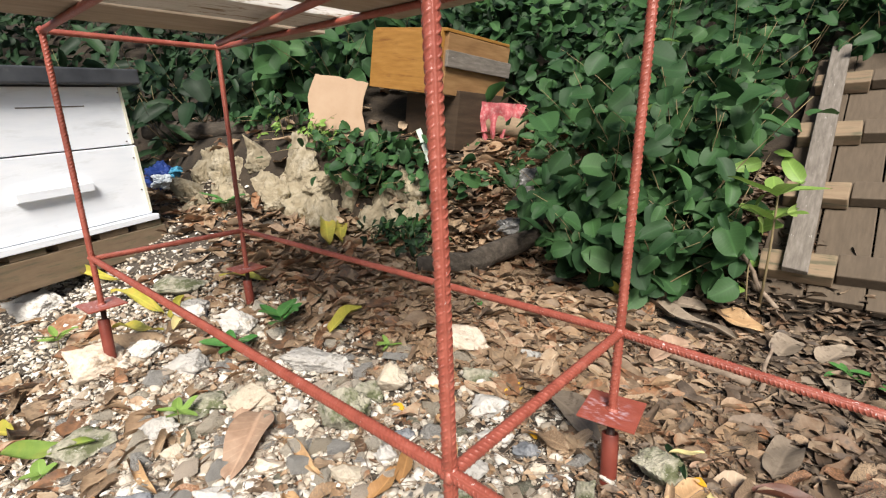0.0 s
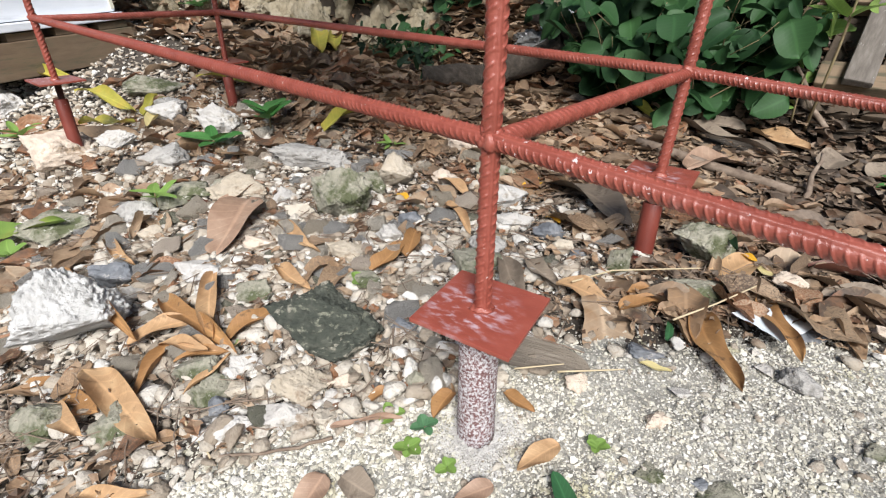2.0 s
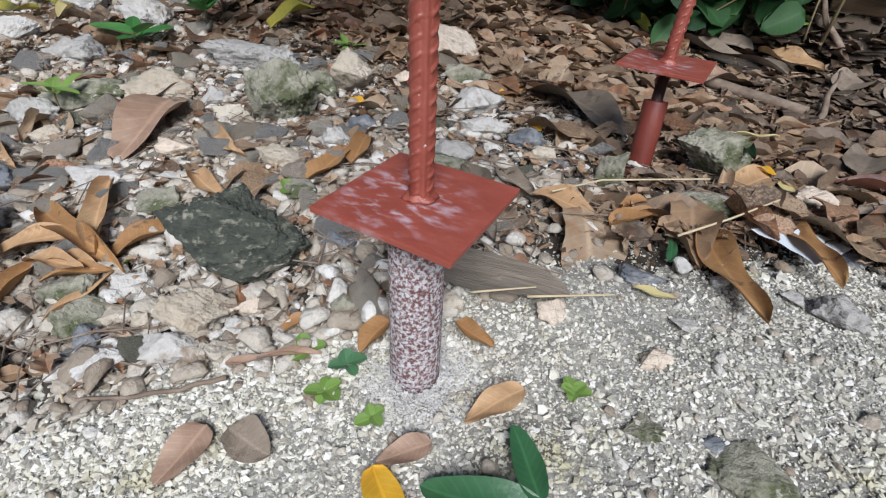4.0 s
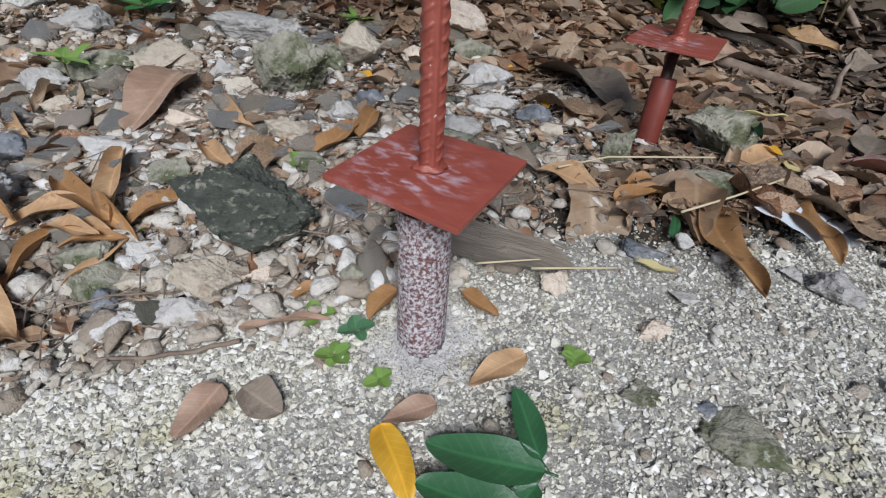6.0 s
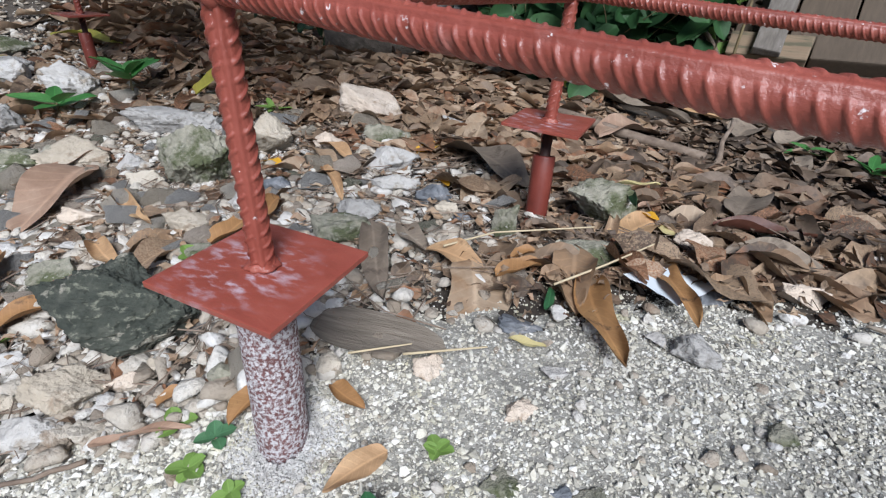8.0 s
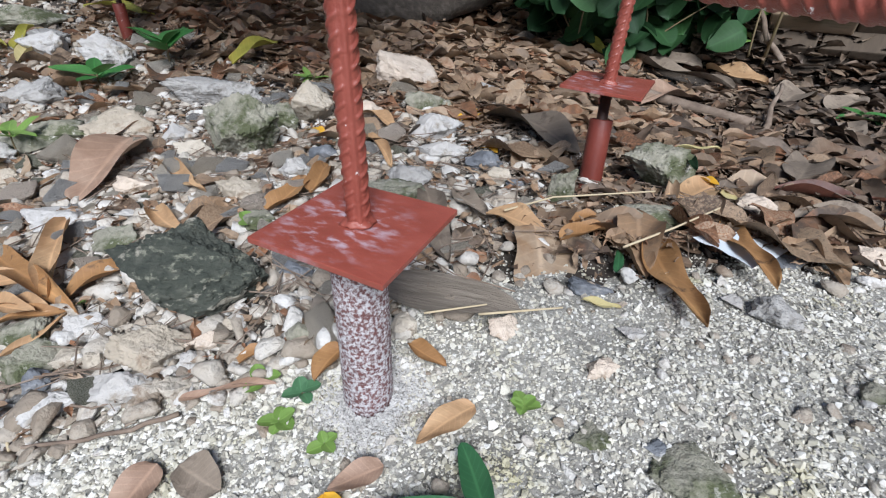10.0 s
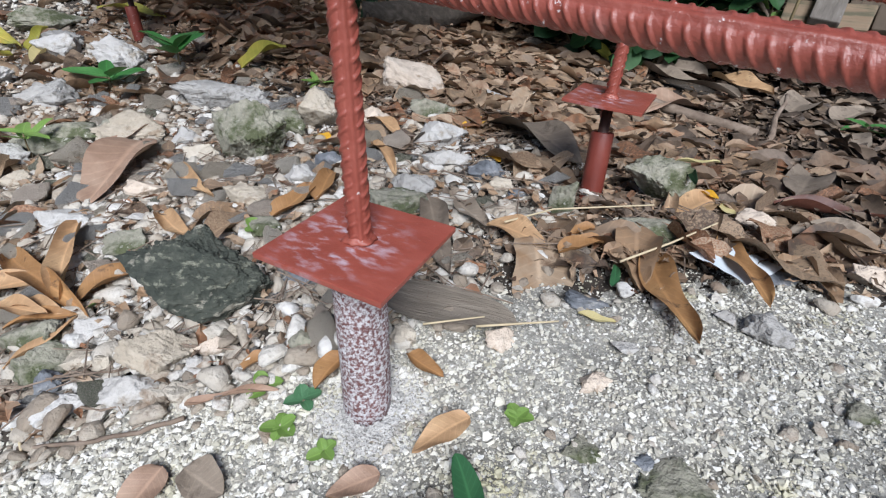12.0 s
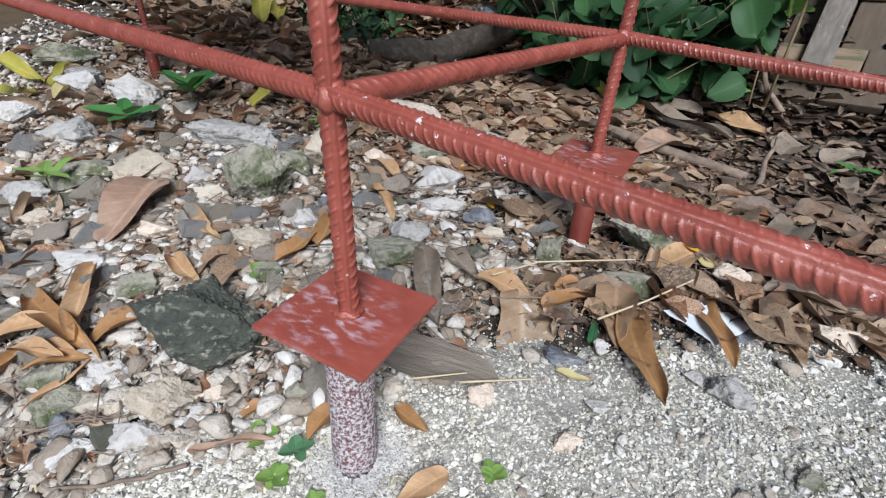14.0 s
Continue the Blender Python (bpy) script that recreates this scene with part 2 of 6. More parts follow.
M_TWIG = surface("twig", [(0.09, 0.06, 0.045), (0.20, 0.15, 0.11), (0.30, 0.24, 0.19)], 60, 0.9, 0.6, 300, stretch=(1, 1, 1))
M_STRAW = surface("straw", [(0.40, 0.32, 0.20), (0.55, 0.46, 0.30)], 60, 0.8, 0.2, 300)
M_REBAR = surface("red_oxide_paint", [(0.17, 0.040, 0.026), (0.25, 0.062, 0.042), (0.32, 0.092, 0.064)], 45, 0.38, 0.35, 260, patch=(0.36, 0.15, 0.115), patch_scale=35, patch_cut=(0.60, 0.74), spec=0.5, fine=((0.62, 0.54, 0.52), 240, (0.665, 0.70)))
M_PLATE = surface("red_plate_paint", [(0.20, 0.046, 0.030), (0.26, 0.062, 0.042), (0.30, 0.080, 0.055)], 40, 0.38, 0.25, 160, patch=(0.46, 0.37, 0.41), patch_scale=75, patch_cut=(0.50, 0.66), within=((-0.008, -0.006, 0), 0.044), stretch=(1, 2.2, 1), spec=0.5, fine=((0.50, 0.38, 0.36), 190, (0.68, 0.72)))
M_REBAR_SPECK = surface("spattered_red_paint", [(0.17, 0.040, 0.026), (0.25, 0.062, 0.042), (0.32, 0.092, 0.064)], 45, 0.36, 0.35, 260, patch=(0.36, 0.15, 0.125), patch_scale=30, patch_cut=(0.56, 0.72), spec=0.55, fine=((0.66, 0.60, 0.59), 210, (0.635, 0.665)))
M_PIPE = surface("red_pipe_paint", [(0.10, 0.022, 0.015), (0.155, 0.033, 0.022), (0.20, 0.048, 0.032)], 30, 0.45, 0.3, 200, fine=((0.5, 0.42, 0.40), 170, (0.66, 0.72)))
M_PIPE_DUSTY = surface("dusty_red_pipe", [(0.10, 0.04, 0.04), (0.16, 0.07, 0.065), (0.22, 0.11, 0.105)], 60, 0.9, 1.0, 300, patch=(0.60, 0.58, 0.585), patch_scale=460, patch_cut=(0.435, 0.58), bump_distance=0.003)
M_ROD_DARK = surface("dark_rod", [(0.03, 0.015, 0.012), (0.08, 0.03, 0.02)], 40, 0.6, 0.3, 200)
M_WHITEPAINT = surface("white_hive_paint", [(0.66, 0.70, 0.76), (0.75, 0.78, 0.83), (0.80, 0.82, 0.86)], 6, 0.55, 0.3, 60, patch=(0.56, 0.58, 0.60), patch_scale=5, patch_cut=(0.55, 0.75), stretch=(1, 1, 5))
M_EDGEPAINT = surface("yellowed_paint", [(0.60, 0.58, 0.45), (0.72, 0.70, 0.60)], 12, 0.6, 0.2, 90)
M_LID = surface("dark_lid", [(0.022, 0.024, 0.028), (0.045, 0.048, 0.055), (0.07, 0.075, 0.08)], 12, 0.55, 0.3, 120, patch=(0.12, 0.12, 0.12), patch_scale=14, patch_cut=(0.6, 0.75))
M_PALEWOOD = surface("pale_pallet_wood", [(0.051, 0.037, 0.025), (0.090, 0.067, 0.046), (0.129, 0.098, 0.069)], 16, 0.85, 0.5, 90, vary="object", spread=0.35, stretch=(7, 1, 7), patch=(0.076, 0.056, 0.038), patch_scale=6, patch_cut=(0.55, 0.7), fine=((0.05, 0.037, 0.025), 9, (0.66, 0.71)))
M_PALLETEDGE = surface("weathered_pallet_wood", [(0.11, 0.075, 0.048), (0.19, 0.135, 0.086), (0.27, 0.20, 0.13)], 16, 0.9, 0.5, 90, vary="object", spread=0.35, stretch=(1, 6, 6), patch=(0.10, 0.088, 0.055), patch_scale=8, patch_cut=(0.5, 0.65))
M_GREYWOOD = surface("grey_weathered_wood", [(0.075, 0.064, 0.053), (0.143, 0.124, 0.105), (0.217, 0.195, 0.173)], 18, 0.9, 0.6, 100, stretch=(6, 1, 6), fine=((0.45, 0.43, 0.40), 30, (0.66, 0.72)))
M_AMBER = surface("amber_varnished_wood", [(0.192, 0.084, 0.018), (0.272, 0.132, 0.030), (0.336, 0.176, 0.048)], 9, 0.5, 0.25, 80, stretch=(1, 1, 9), patch=(0.136, 0.052, 0.011), patch_scale=5, patch_cut=(0.55, 0.72))
M_BROWNWOOD = surface("brown_stained_wood", [(0.13, 0.065, 0.025), (0.22, 0.12, 0.05), (0.30, 0.18, 0.08)], 9, 0.65, 0.3, 80, stretch=(1, 1, 7))
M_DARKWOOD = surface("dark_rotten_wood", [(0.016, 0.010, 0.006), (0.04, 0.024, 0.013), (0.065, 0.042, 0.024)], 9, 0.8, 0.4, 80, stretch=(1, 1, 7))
M_CARD = surface("cardboard", [(0.270, 0.180, 0.112), (0.323, 0.225, 0.150), (0.360, 0.262, 0.180)], 10, 0.9, 0.2, 100)
M_DECK = surface("deck_plywood", [(0.20, 0.15, 0.11), (0.30, 0.24, 0.18), (0.38, 0.32, 0.26)], 8, 0.9, 0.4, 70, stretch=(6, 1, 6))
M_DECKWHITE = surface("flaking_white_board", [(0.35, 0.31, 0.26), (0.55, 0.53, 0.50), (0.66, 0.65, 0.63)], 10, 0.85, 0.4, 70, stretch=(7, 1, 7), patch=(0.22, 0.16, 0.10), patch_scale=10, patch_cut=(0.55, 0.62))
M_LOG = surface("rotting_log", [(0.025, 0.02, 0.015), (0.07, 0.056, 0.043), (0.15, 0.125, 0.10)], 14, 0.95, 1.0, 50, stretch=(1, 5, 5), bump_distance=0.01)
M_STRIP = surface("pale_green_plastic", [(0.26, 0.33, 0.27), (0.40, 0.46, 0.40)], 20, 0.5, 0.2, 60)
M_PLASTIC = surface("dirty_clear_plastic", [(0.12, 0.115, 0.105), (0.24, 0.235, 0.225), (0.38, 0.38, 0.375)], 20, 0.3, 0.3, 60, spec=0.6, translucent=0.3)
M_PAPER = surface("white_litter", [(0.54, 0.60, 0.66), (0.62, 0.67, 0.71), (0.68, 0.71, 0.73)], 25, 0.7, 0.3, 60)
M_BLUE = surface("blue_plastic", [(0.012, 0.03, 0.13), (0.02, 0.05, 0.22)], 12, 0.45, 0.2, 60)
M_CYAN = surface("light_blue_plastic", [(0.05, 0.25, 0.42), (0.08, 0.34, 0.5)], 12, 0.45, 0.2, 60)
M_RAG = surface("pink_patterned_rag", [(0.28, 0.03, 0.04), (0.40, 0.10, 0.11), (0.52, 0.34, 0.32)], 60, 0.9, 0.3, 120)
# bank soil, its colour darkened to carry the shade under the foliage
M_BANK_SHADED = surface("shaded_hillside_soil", [(0.012, 0.009, 0.006), (0.03, 0.022, 0.015), (0.06, 0.045, 0.03)], 12, 1.0, 0.9, 60, bump_distance=0.01)


# ---- mesh helpers ----
def mesh_from(name, verts, polys, smooth=False):
    me = bpy.data.meshes.new(name)
    me.from_pydata([tuple(v) for v in verts], [], polys)
    if smooth:
        me.shade_smooth()
    me.update()
    return me


def tri_mesh(name, verts, tris, smooth=False):
    """A mesh from arrays of corners and triangles."""
    me = bpy.data.meshes.new(name)
    n = len(tris)
    me.vertices.add(len(verts))
    me.vertices.foreach_set("co", np.asarray(verts, np.float32).ravel())
    me.loops.add(3 * n)
    me.loops.foreach_set("vertex_index", np.asarray(tris, np.int32).ravel())
    me.polygons.add(n)
    me.polygons.foreach_set("loop_start", np.arange(0, 3 * n, 3, dtype=np.int32))
    me.update(calc_edges=True)
    if smooth:
        me.shade_smooth()
    else:
        me.shade_flat()
    me.validate()
    return me


def part(name, bm, material, parent, label="", smooth=False):
    me = bm
    if isinstance(bm, bmesh.types.BMesh):
        me = bpy.data.meshes.new(name)
        bm.to_mesh(me)
        bm.free()
        if smooth:
            me.shade_smooth()
    if not me.materials:
        me.materials.append(material)
    ob = new(name, me)
    ob.parent = parent
    if label:
        tagged(ob, label)
    return ob


def thing(name, label, category, place=(0, 0, 0), turn=(0, 0, 0), group="", kind=""):
    ob = new(name)
    ob.empty_display_size = 0.05
    ob.matrix_basis = pose(*place, *turn)
    return tagged(ob, label, category, group, kind)


def solo(name, me, material, label, category, m=None, group="", kind="", smooth=False):
    if isinstance(me, bmesh.types.BMesh):
        bm, me = me, bpy.data.meshes.new(name)
        bm.to_mesh(me)
        bm.free()
    if smooth:
        me.shade_smooth()
    if not me.materials:
        me.materials.append(material)
    ob = new(name, me)
    if m is not None:
        ob.matrix_basis = m
    return tagged(ob, label, category, group, kind)


def box_bm(sx, sy, sz, at=(0, 0, 0), bevel=0.002, wobble=0.0, seed=0):
    bm = bmesh.new()
    bmesh.ops.create_cube(bm, size=1)
    for v in bm.verts:
        v.co = Vector((v.co.x * sx, v.co.y * sy, v.co.z * sz))
    if wobble:
        r = random.Random(seed)
        for v in bm.verts:
            v.co += Vector((r.uniform(-1, 1), r.uniform(-1, 1), r.uniform(-1, 1))) * wobble
    if bevel:
        bmesh.ops.bevel(bm, geom=bm.edges[:], offset=bevel, segments=2, affect="EDGES", profile=0.6)
    bmesh.ops.translate(bm, verts=bm.verts, vec=at)
    return bm


def tube(points, radii, sides=8, close=True):
    """Corners and faces of a tapered tube along points."""
    verts, polys = [], []
    pts = [Vector(p) for p in points]
    up = Vector((0.3, 0.2, 1)).normalized()
    for i, p in enumerate(pts):
        d = (pts[min(i + 1, len(pts) - 1)] - pts[max(i - 1, 0)]).normalized()
        a = d.cross(up if abs(d.dot(up)) < 0.95 else Vector((1, 0, 0))).normalized()
        b = d.cross(a)
        for k in range(sides):
            w = 2 * math.pi * k / sides
            verts.append(p + (a * math.cos(w) + b * math.sin(w)) * radii[i])
    for i in range(len(pts) - 1):
        for k in range(sides):
            l = (k + 1) % sides
            polys.append((i * sides + k, i * sides + l, (i + 1) * sides + l, (i + 1) * sides + k))
    if close:
        polys.append(tuple(range(sides - 1, -1, -1)))
        polys.append(tuple(range((len(pts) - 1) * sides, len(pts) * sides)))
    return verts, polys


def join(pieces):
    verts, polys = [], []
    for v, f in pieces:
        o = len(verts)
        verts += list(v)
        polys += [tuple(i + o for i in p) for p in f]
    return verts, polys


# ---- the lie of the ground ----
FOOT_X, FOOT_Y = (-3.2, -2.4, -1.95, -1.5, -1.25, -0.8, 0.2, 1.2), (0.75, 0.62, 0.62, 0.78, 0.95, 1.0, 1.13, 1.17)


def smooth01(v):
    v = np.clip(v, 0, 1)
    return v * v * (3 - 2 * v)


def ground_z(x, y):
    x, y = np.asarray(x, float), np.asarray(y, float)
    xc, yc = np.clip(x, -1.7, 0.6), np.clip(y, -0.45, 0.75)
    z = -0.0095 + 0.1333 * xc + 0.094 * yc + 0.0648 * xc * xc - 0.1396 * yc * yc - 0.1996 * xc * yc
    d = y - np.interp(x, FOOT_X, FOOT_Y)
    wall = 0.29 * smooth01(d / 0.26) + 0.48 * np.maximum(0, d - 0.26)
    bank = 0.62 * np.maximum(0, d) * smooth01(d / 0.15)
    k = smooth01((x + 1.15) / 0.5)
    rise = wall * (1 - k) + bank * k
    rise = rise + 0.55 * np.maximum(0, -3.0 - x)
    rise = 3.2 * (1 - np.exp(-rise / 3.2))
    rough = 0.004 * np.sin(31 * x + 3 * np.sin(17 * y)) * np.sin(27 * y + 2.0 * np.sin(23 * x)) + 0.012 * np.sin(5.1 * x + 1.3) * np.sin(6.3 * y)
    mound = 0.06 * np.exp(-(((x + 1.06) / 0.16) ** 2 + ((y + 0.0) / 0.12) ** 2))
    return z + rise + mound + rough * 0.7


def gz(x, y):
    return float(ground_z(x, y))


def axis_steps(lo, hi, step, far):
    a = list(np.arange(lo, hi, step))
    s = step
    while a[-1] < far:
        s *= 1.25
        a.append(a[-1] + s)
    s = step
    while a[0] > -far:
        s *= 1.25
        a.insert(0, a[0] - s)
    return np.array(a)


gx, gy = axis_steps(-2.2, 0.7, 0.015, 300), axis_steps(-0.5, 2.2, 0.015, 300)
GX, GY = np.meshgrid(gx, gy)
gv = np.stack([GX, GY, ground_z(GX, GY)], -1).reshape(-1, 3)
ii = (np.arange(len(gy) - 1)[:, None] * len(gx) + np.arange(len(gx) - 1)).ravel()
gt = np.concatenate([np.stack([ii, ii + 1, ii + len(gx) + 1], -1), np.stack([ii, ii + len(gx) + 1, ii + len(gx)], -1)])
ground = solo("ground", tri_mesh("ground", gv, gt, True), M_SOIL, "bare limestone soil rising to a bank behind", "ground", kind="structure")
ground.data.materials.append(M_BANK_SHADED)
ground.data.materials.append(M_DUST)
cx, cy = gv[gt].mean(1)[:, 0], gv[gt].mean(1)[:, 1]
# faces behind the bank's foot take the shade-darkened soil
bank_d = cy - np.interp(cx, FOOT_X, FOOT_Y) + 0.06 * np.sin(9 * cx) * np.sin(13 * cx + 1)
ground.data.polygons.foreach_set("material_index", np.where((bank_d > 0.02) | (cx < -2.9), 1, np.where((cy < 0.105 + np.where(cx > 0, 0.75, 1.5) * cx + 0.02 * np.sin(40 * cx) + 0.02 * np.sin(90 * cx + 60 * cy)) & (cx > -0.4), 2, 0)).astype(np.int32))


# ---- the rebar stand ----
def rebar_mesh(name, length, r=0.0060, pitch=0.0066, proud=0.00085, sides=36, fine=9):
    """A deformed bar along z from 0: slanting ribs on two flanks and two lengthwise seams."""
    rings = max(2, int(length / pitch * fine))
    s = np.linspace(0, length, rings + 1)
    a = np.arange(sides) * 2 * math.pi / sides
    S, A = np.meshgrid(s, a, indexing="ij")
    flank = np.abs(np.sin(A))
    phase = (S / pitch + np.where(np.sin(A) > 0, 1, -1) * np.cos(A) * 0.8 + np.where(np.sin(A) > 0, 0, 0.5)) % 1.0
    rib = np.clip(1.35 - (np.abs(phase - 0.5) / 0.15) ** 2, 0, 1) * smooth01((flank - 0.12) * 1.7)
    seam = np.clip((0.20 - flank) / 0.05, 0, 1)
    groove = np.exp(-(((flank - 0.27) / 0.07) ** 2)) * 0.00025
    R = r + proud * rib + 0.0007 * seam - groove + 0.00012 * np.sin(S * 310 + A * 3)
    v = np.stack([R * np.cos(A), R * np.sin(A), S], -1).reshape(-1, 3)
    polys = []
    for i in range(rings):
        for k in range(sides):
            l = (k + 1) % sides
            polys.append((i * sides + k, i * sides + l, (i + 1) * sides + l, (i + 1) * sides + k))
    polys += [tuple(range(sides - 1, -1, -1)), tuple(range(rings * sides, (rings + 1) * sides))]
    return mesh_from(name, v, polys, True)


def bar(name, a, b, parent, spin=0.0, seam=None, paint=M_REBAR, **kw):
    """A bar from a to b; seam: the way that its lengthwise rib faces."""
    a, b = Vector(a), Vector(b)
    if seam:
        d = (b - a).to_track_quat("Z", "Y").inverted() @ Vector(seam)
        spin = math.degrees(math.atan2(d.y, d.x))
    ob = part(name, rebar_mesh(name, (b - a).length, **kw), paint, parent)
    ob.matrix_basis = Matrix.Translation(a) @ (b - a).to_track_quat("Z", "Y").to_matrix().to_4x4() @ pose(0, 0, 0, 0, 0, spin)
    return ob


def blob(at, r, seed, squash=(1, 1, 1), sub=2, rough=0.25):
    bm = bmesh.new()
    bmesh.ops.create_icosphere(bm, subdivisions=sub, radius=1)
    for v in bm.verts:
        n = noise.noise(v.co * 1.7 + Vector((seed * 7.1, seed * 3.3, seed)))
        v.co = Vector([c * s for c, s in zip(v.co * (1 + rough * n), squash)]) * r
    bmesh.ops.translate(bm, verts=bm.verts, vec=at)
    return bm


stand = thing("hive_stand", "red-painted rebar hive stand with square ant-guard plates on ground pipes", "stand")
RZ, TZ = 0.243, 0.723
LEGS = (  # plate centre, plate turn, pipe foot, lean x and y
    ((0.0, 0.0, 0.1108), 10.4, (0.013, -0.013, -0.03), -0.022, -0.006),
    ((0.004, 0.357, 0.1215), 7.6, (0.017, 0.331, -0.02), -0.007, 0.055),
    ((-1.076, 0.0, 0.129), 5.0, (-1.045, -0.012, -0.08), 0.0, 0.0),
    ((-1.076, 0.357, 0.130), 3.0, (-1.062, 0.351, -0.03), 0.0, 0.0),
    ((1.07, 0.0, 0.12), 4.0, (1.07, 0.0, -0.02), 0.0, 0.0),
    ((1.07, 0.357, 0.12), 2.0, (1.07, 0.357, -0.02), 0.0, 0.0),
)


def leg_at(i, z):
    (x, y, pz), _, _, lx, ly = LEGS[i]
    return Vector((x + lx * (z - pz), y + ly * (z - pz), z))


for i, (plate, turn, foot, lx, ly) in enumerate(LEGS):
    top = leg_at(i, TZ + 0.005)
    near = i < 2
    bar("leg", leg_at(i, plate[2] - 0.02), top, stand, seam=(0.75, -0.55, 0) if near else (0.3, -0.9, 0), sides=44 if near else 24, fine=13 if near else 8, pitch=0.0074)
    # plate, a little bent, with the weld round the bar
    bm = box_bm(0.08, 0.08, 0.0035, bevel=0.0006)
    bmesh.ops.subdivide_edges(bm, edges=[e for e in bm.edges if e.calc_length() > 0.05], cuts=5, use_grid_fill=True)
    for v in bm.verts:
        v.co.z += 0.02 * v.co.x * v.co.y / 0.08 + 0.3 * v.co.x ** 2 * (1 if i else -0.6) * 0.5
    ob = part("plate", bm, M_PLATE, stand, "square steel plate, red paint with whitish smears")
    ob.matrix_basis = pose(*plate, 0, 0, turn)
    bm = blob((0, 0, 0), 0.0088, i + 3, (1, 1, 0.4), 3, 0.35)
    ob = part("weld", bm, M_REBAR, stand, smooth=True)
    ob.matrix_basis = pose(plate[0], plate[1], plate[2] + 0.0025)
    # bare rod between plate and pipe, and the open pipe in the ground
    foot_v = Vector(foot)
    head = Vector((plate[0] + 0.002, plate[1] - 0.004, plate[2] - (0.022 if i == 0 else 0.035)))
    axis = (head - foot_v).normalized()
    v, f = tube([foot_v + axis * 0.03, Vector(plate) - Vector((0, 0, 0.003))], [0.0058, 0.0058], 12)
    part("rod", mesh_from("rod", v, f, True), M_ROD_DARK, stand, "dark greasy bare rod")
    ro, ri, n = (0.0158, 0.0134, 28) if i == 0 else (0.0122, 0.0100, 28)
    verts, polys = [], []
    length = (head - foot_v).length
    a = axis.cross(Vector((1, 0, 0))).normalized()
    b = axis.cross(a)
    for s, r in ((0, ro), (0.25, ro), (0.5, ro), (0.75, ro), (0.985, ro), (1.0, ro - 0.0006), (1.0, ri + 0.0004), (0.98, ri), (0.2, ri)):
        for k in range(n):
            w = 2 * math.pi * k / n
            rr = r * (1 + (0.02 * math.sin(3 * w + i) if s > 0.9 else 0.008 * math.sin(5 * w + 9 * s)))
            verts.append(foot_v + axis * (s * length) + (a * math.cos(w) + b * math.sin(w)) * rr)
    for j in range(8):
        for k in range(n):
            l = (k + 1) % n
            polys.append((j * n + k, j * n + l, (j + 1) * n + l, (j + 1) * n + k))
    part("pipe", mesh_from("pipe", verts, polys, True), M_PIPE_DUSTY if i == 0 else M_PIPE, stand,
         "red pipe crusted with white lime dust" if i == 0 else "red-painted steel pipe set in the ground")


def join_z(i, dz=0.0):
    return leg_at(i, RZ + dz)


for a, b in ((2, 0), (3, 1)):
    bar("rail", join_z(a), join_z(b), stand, seam=(0, -0.75, 0.65), sides=32, fine=10, pitch=0.0052, proud=0.0006)
for a, b in ((0, 4), (1, 5)):
    p, q = join_z(a), join_z(b)
    q.z = RZ - 0.045
    bar("rail", p, q, stand, seam=(0.1, -0.60, 0.62), sides=48, fine=13, pitch=0.0050, proud=0.00055, paint=M_REBAR_SPECK)
for a, b in ((0, 1), (2, 3), (4, 5)):
    bar("cross_bar", join_z(a, -0.002 if a != 4 else -0.045), join_z(b, -0.002 if a != 4 else -0.045), stand, seam=(-0.3, -0.2, 0.9), sides=36, fine=11, pitch=0.0068)
    bar("top_cross_bar", leg_at(a, TZ), leg_at(b, TZ), stand, spin=15, sides=14, fine=5)
for a, b in ((2, 0), (3, 1), (0, 4), (1, 5)):
    bar("top_rail", leg_at(a, TZ), leg_at(b, TZ), stand, spin=25, sides=12, fine=4)
bar("top_rail", (-0.93, 0.29, TZ - 0.012), (-0.1, 0.16, TZ - 0.012), stand, spin=5, sides=12, fine=4)
for i in range(4):
    for z in (RZ, TZ):
        p = leg_at(i, z)
        ob = part("weld", blob((0, 0, 0), 0.0082, 11 * i + z, (1, 1, 1.1), 3, 0.45), M_REBAR, stand, smooth=True)
        ob.matrix_basis = Matrix.Translation(p)

# boards laid on the top bars
for (x0, x1, y0, y1, z, t, m, label) in (
    (-0.945, -0.765, -0.16, 0.46, 0.006, 0.018, M_DECK, "weathered brown plank laid across the stand"),
    (-0.745, -0.60, -0.14, 0.43, 0.006, 0.02, M_DECKWHITE, "plank with flaking white paint laid across the stand"),
    (-0.54, -0.16, -0.12, 0.46, 0.006, 0.022, M_DECK, "wide grey-brown board laid across the stand"),
):
    bm = box_bm(x1 - x0, y1 - y0, t, bevel=0.002, wobble=0.003, seed=int(100 * -x0))
    solo("board", bm, m, label, "board", pose((x0 + x1) / 2, (y0 + y1) / 2, TZ + 0.0075 + t / 2, 0, 0, -3), "boards on the stand")


# ---- the white hive ----
def planks(parent, name, n, x0, x1, sy, sz, y, z, gap, material, along="x"):
    w = (x1 - x0 - gap * (n - 1)) / n
    for i in range(n):
        part(name, box_bm(w, sy, sz, (x0 + w / 2 + i * (w + gap), y, z), 0.0015, 0.0008, i), material, parent)


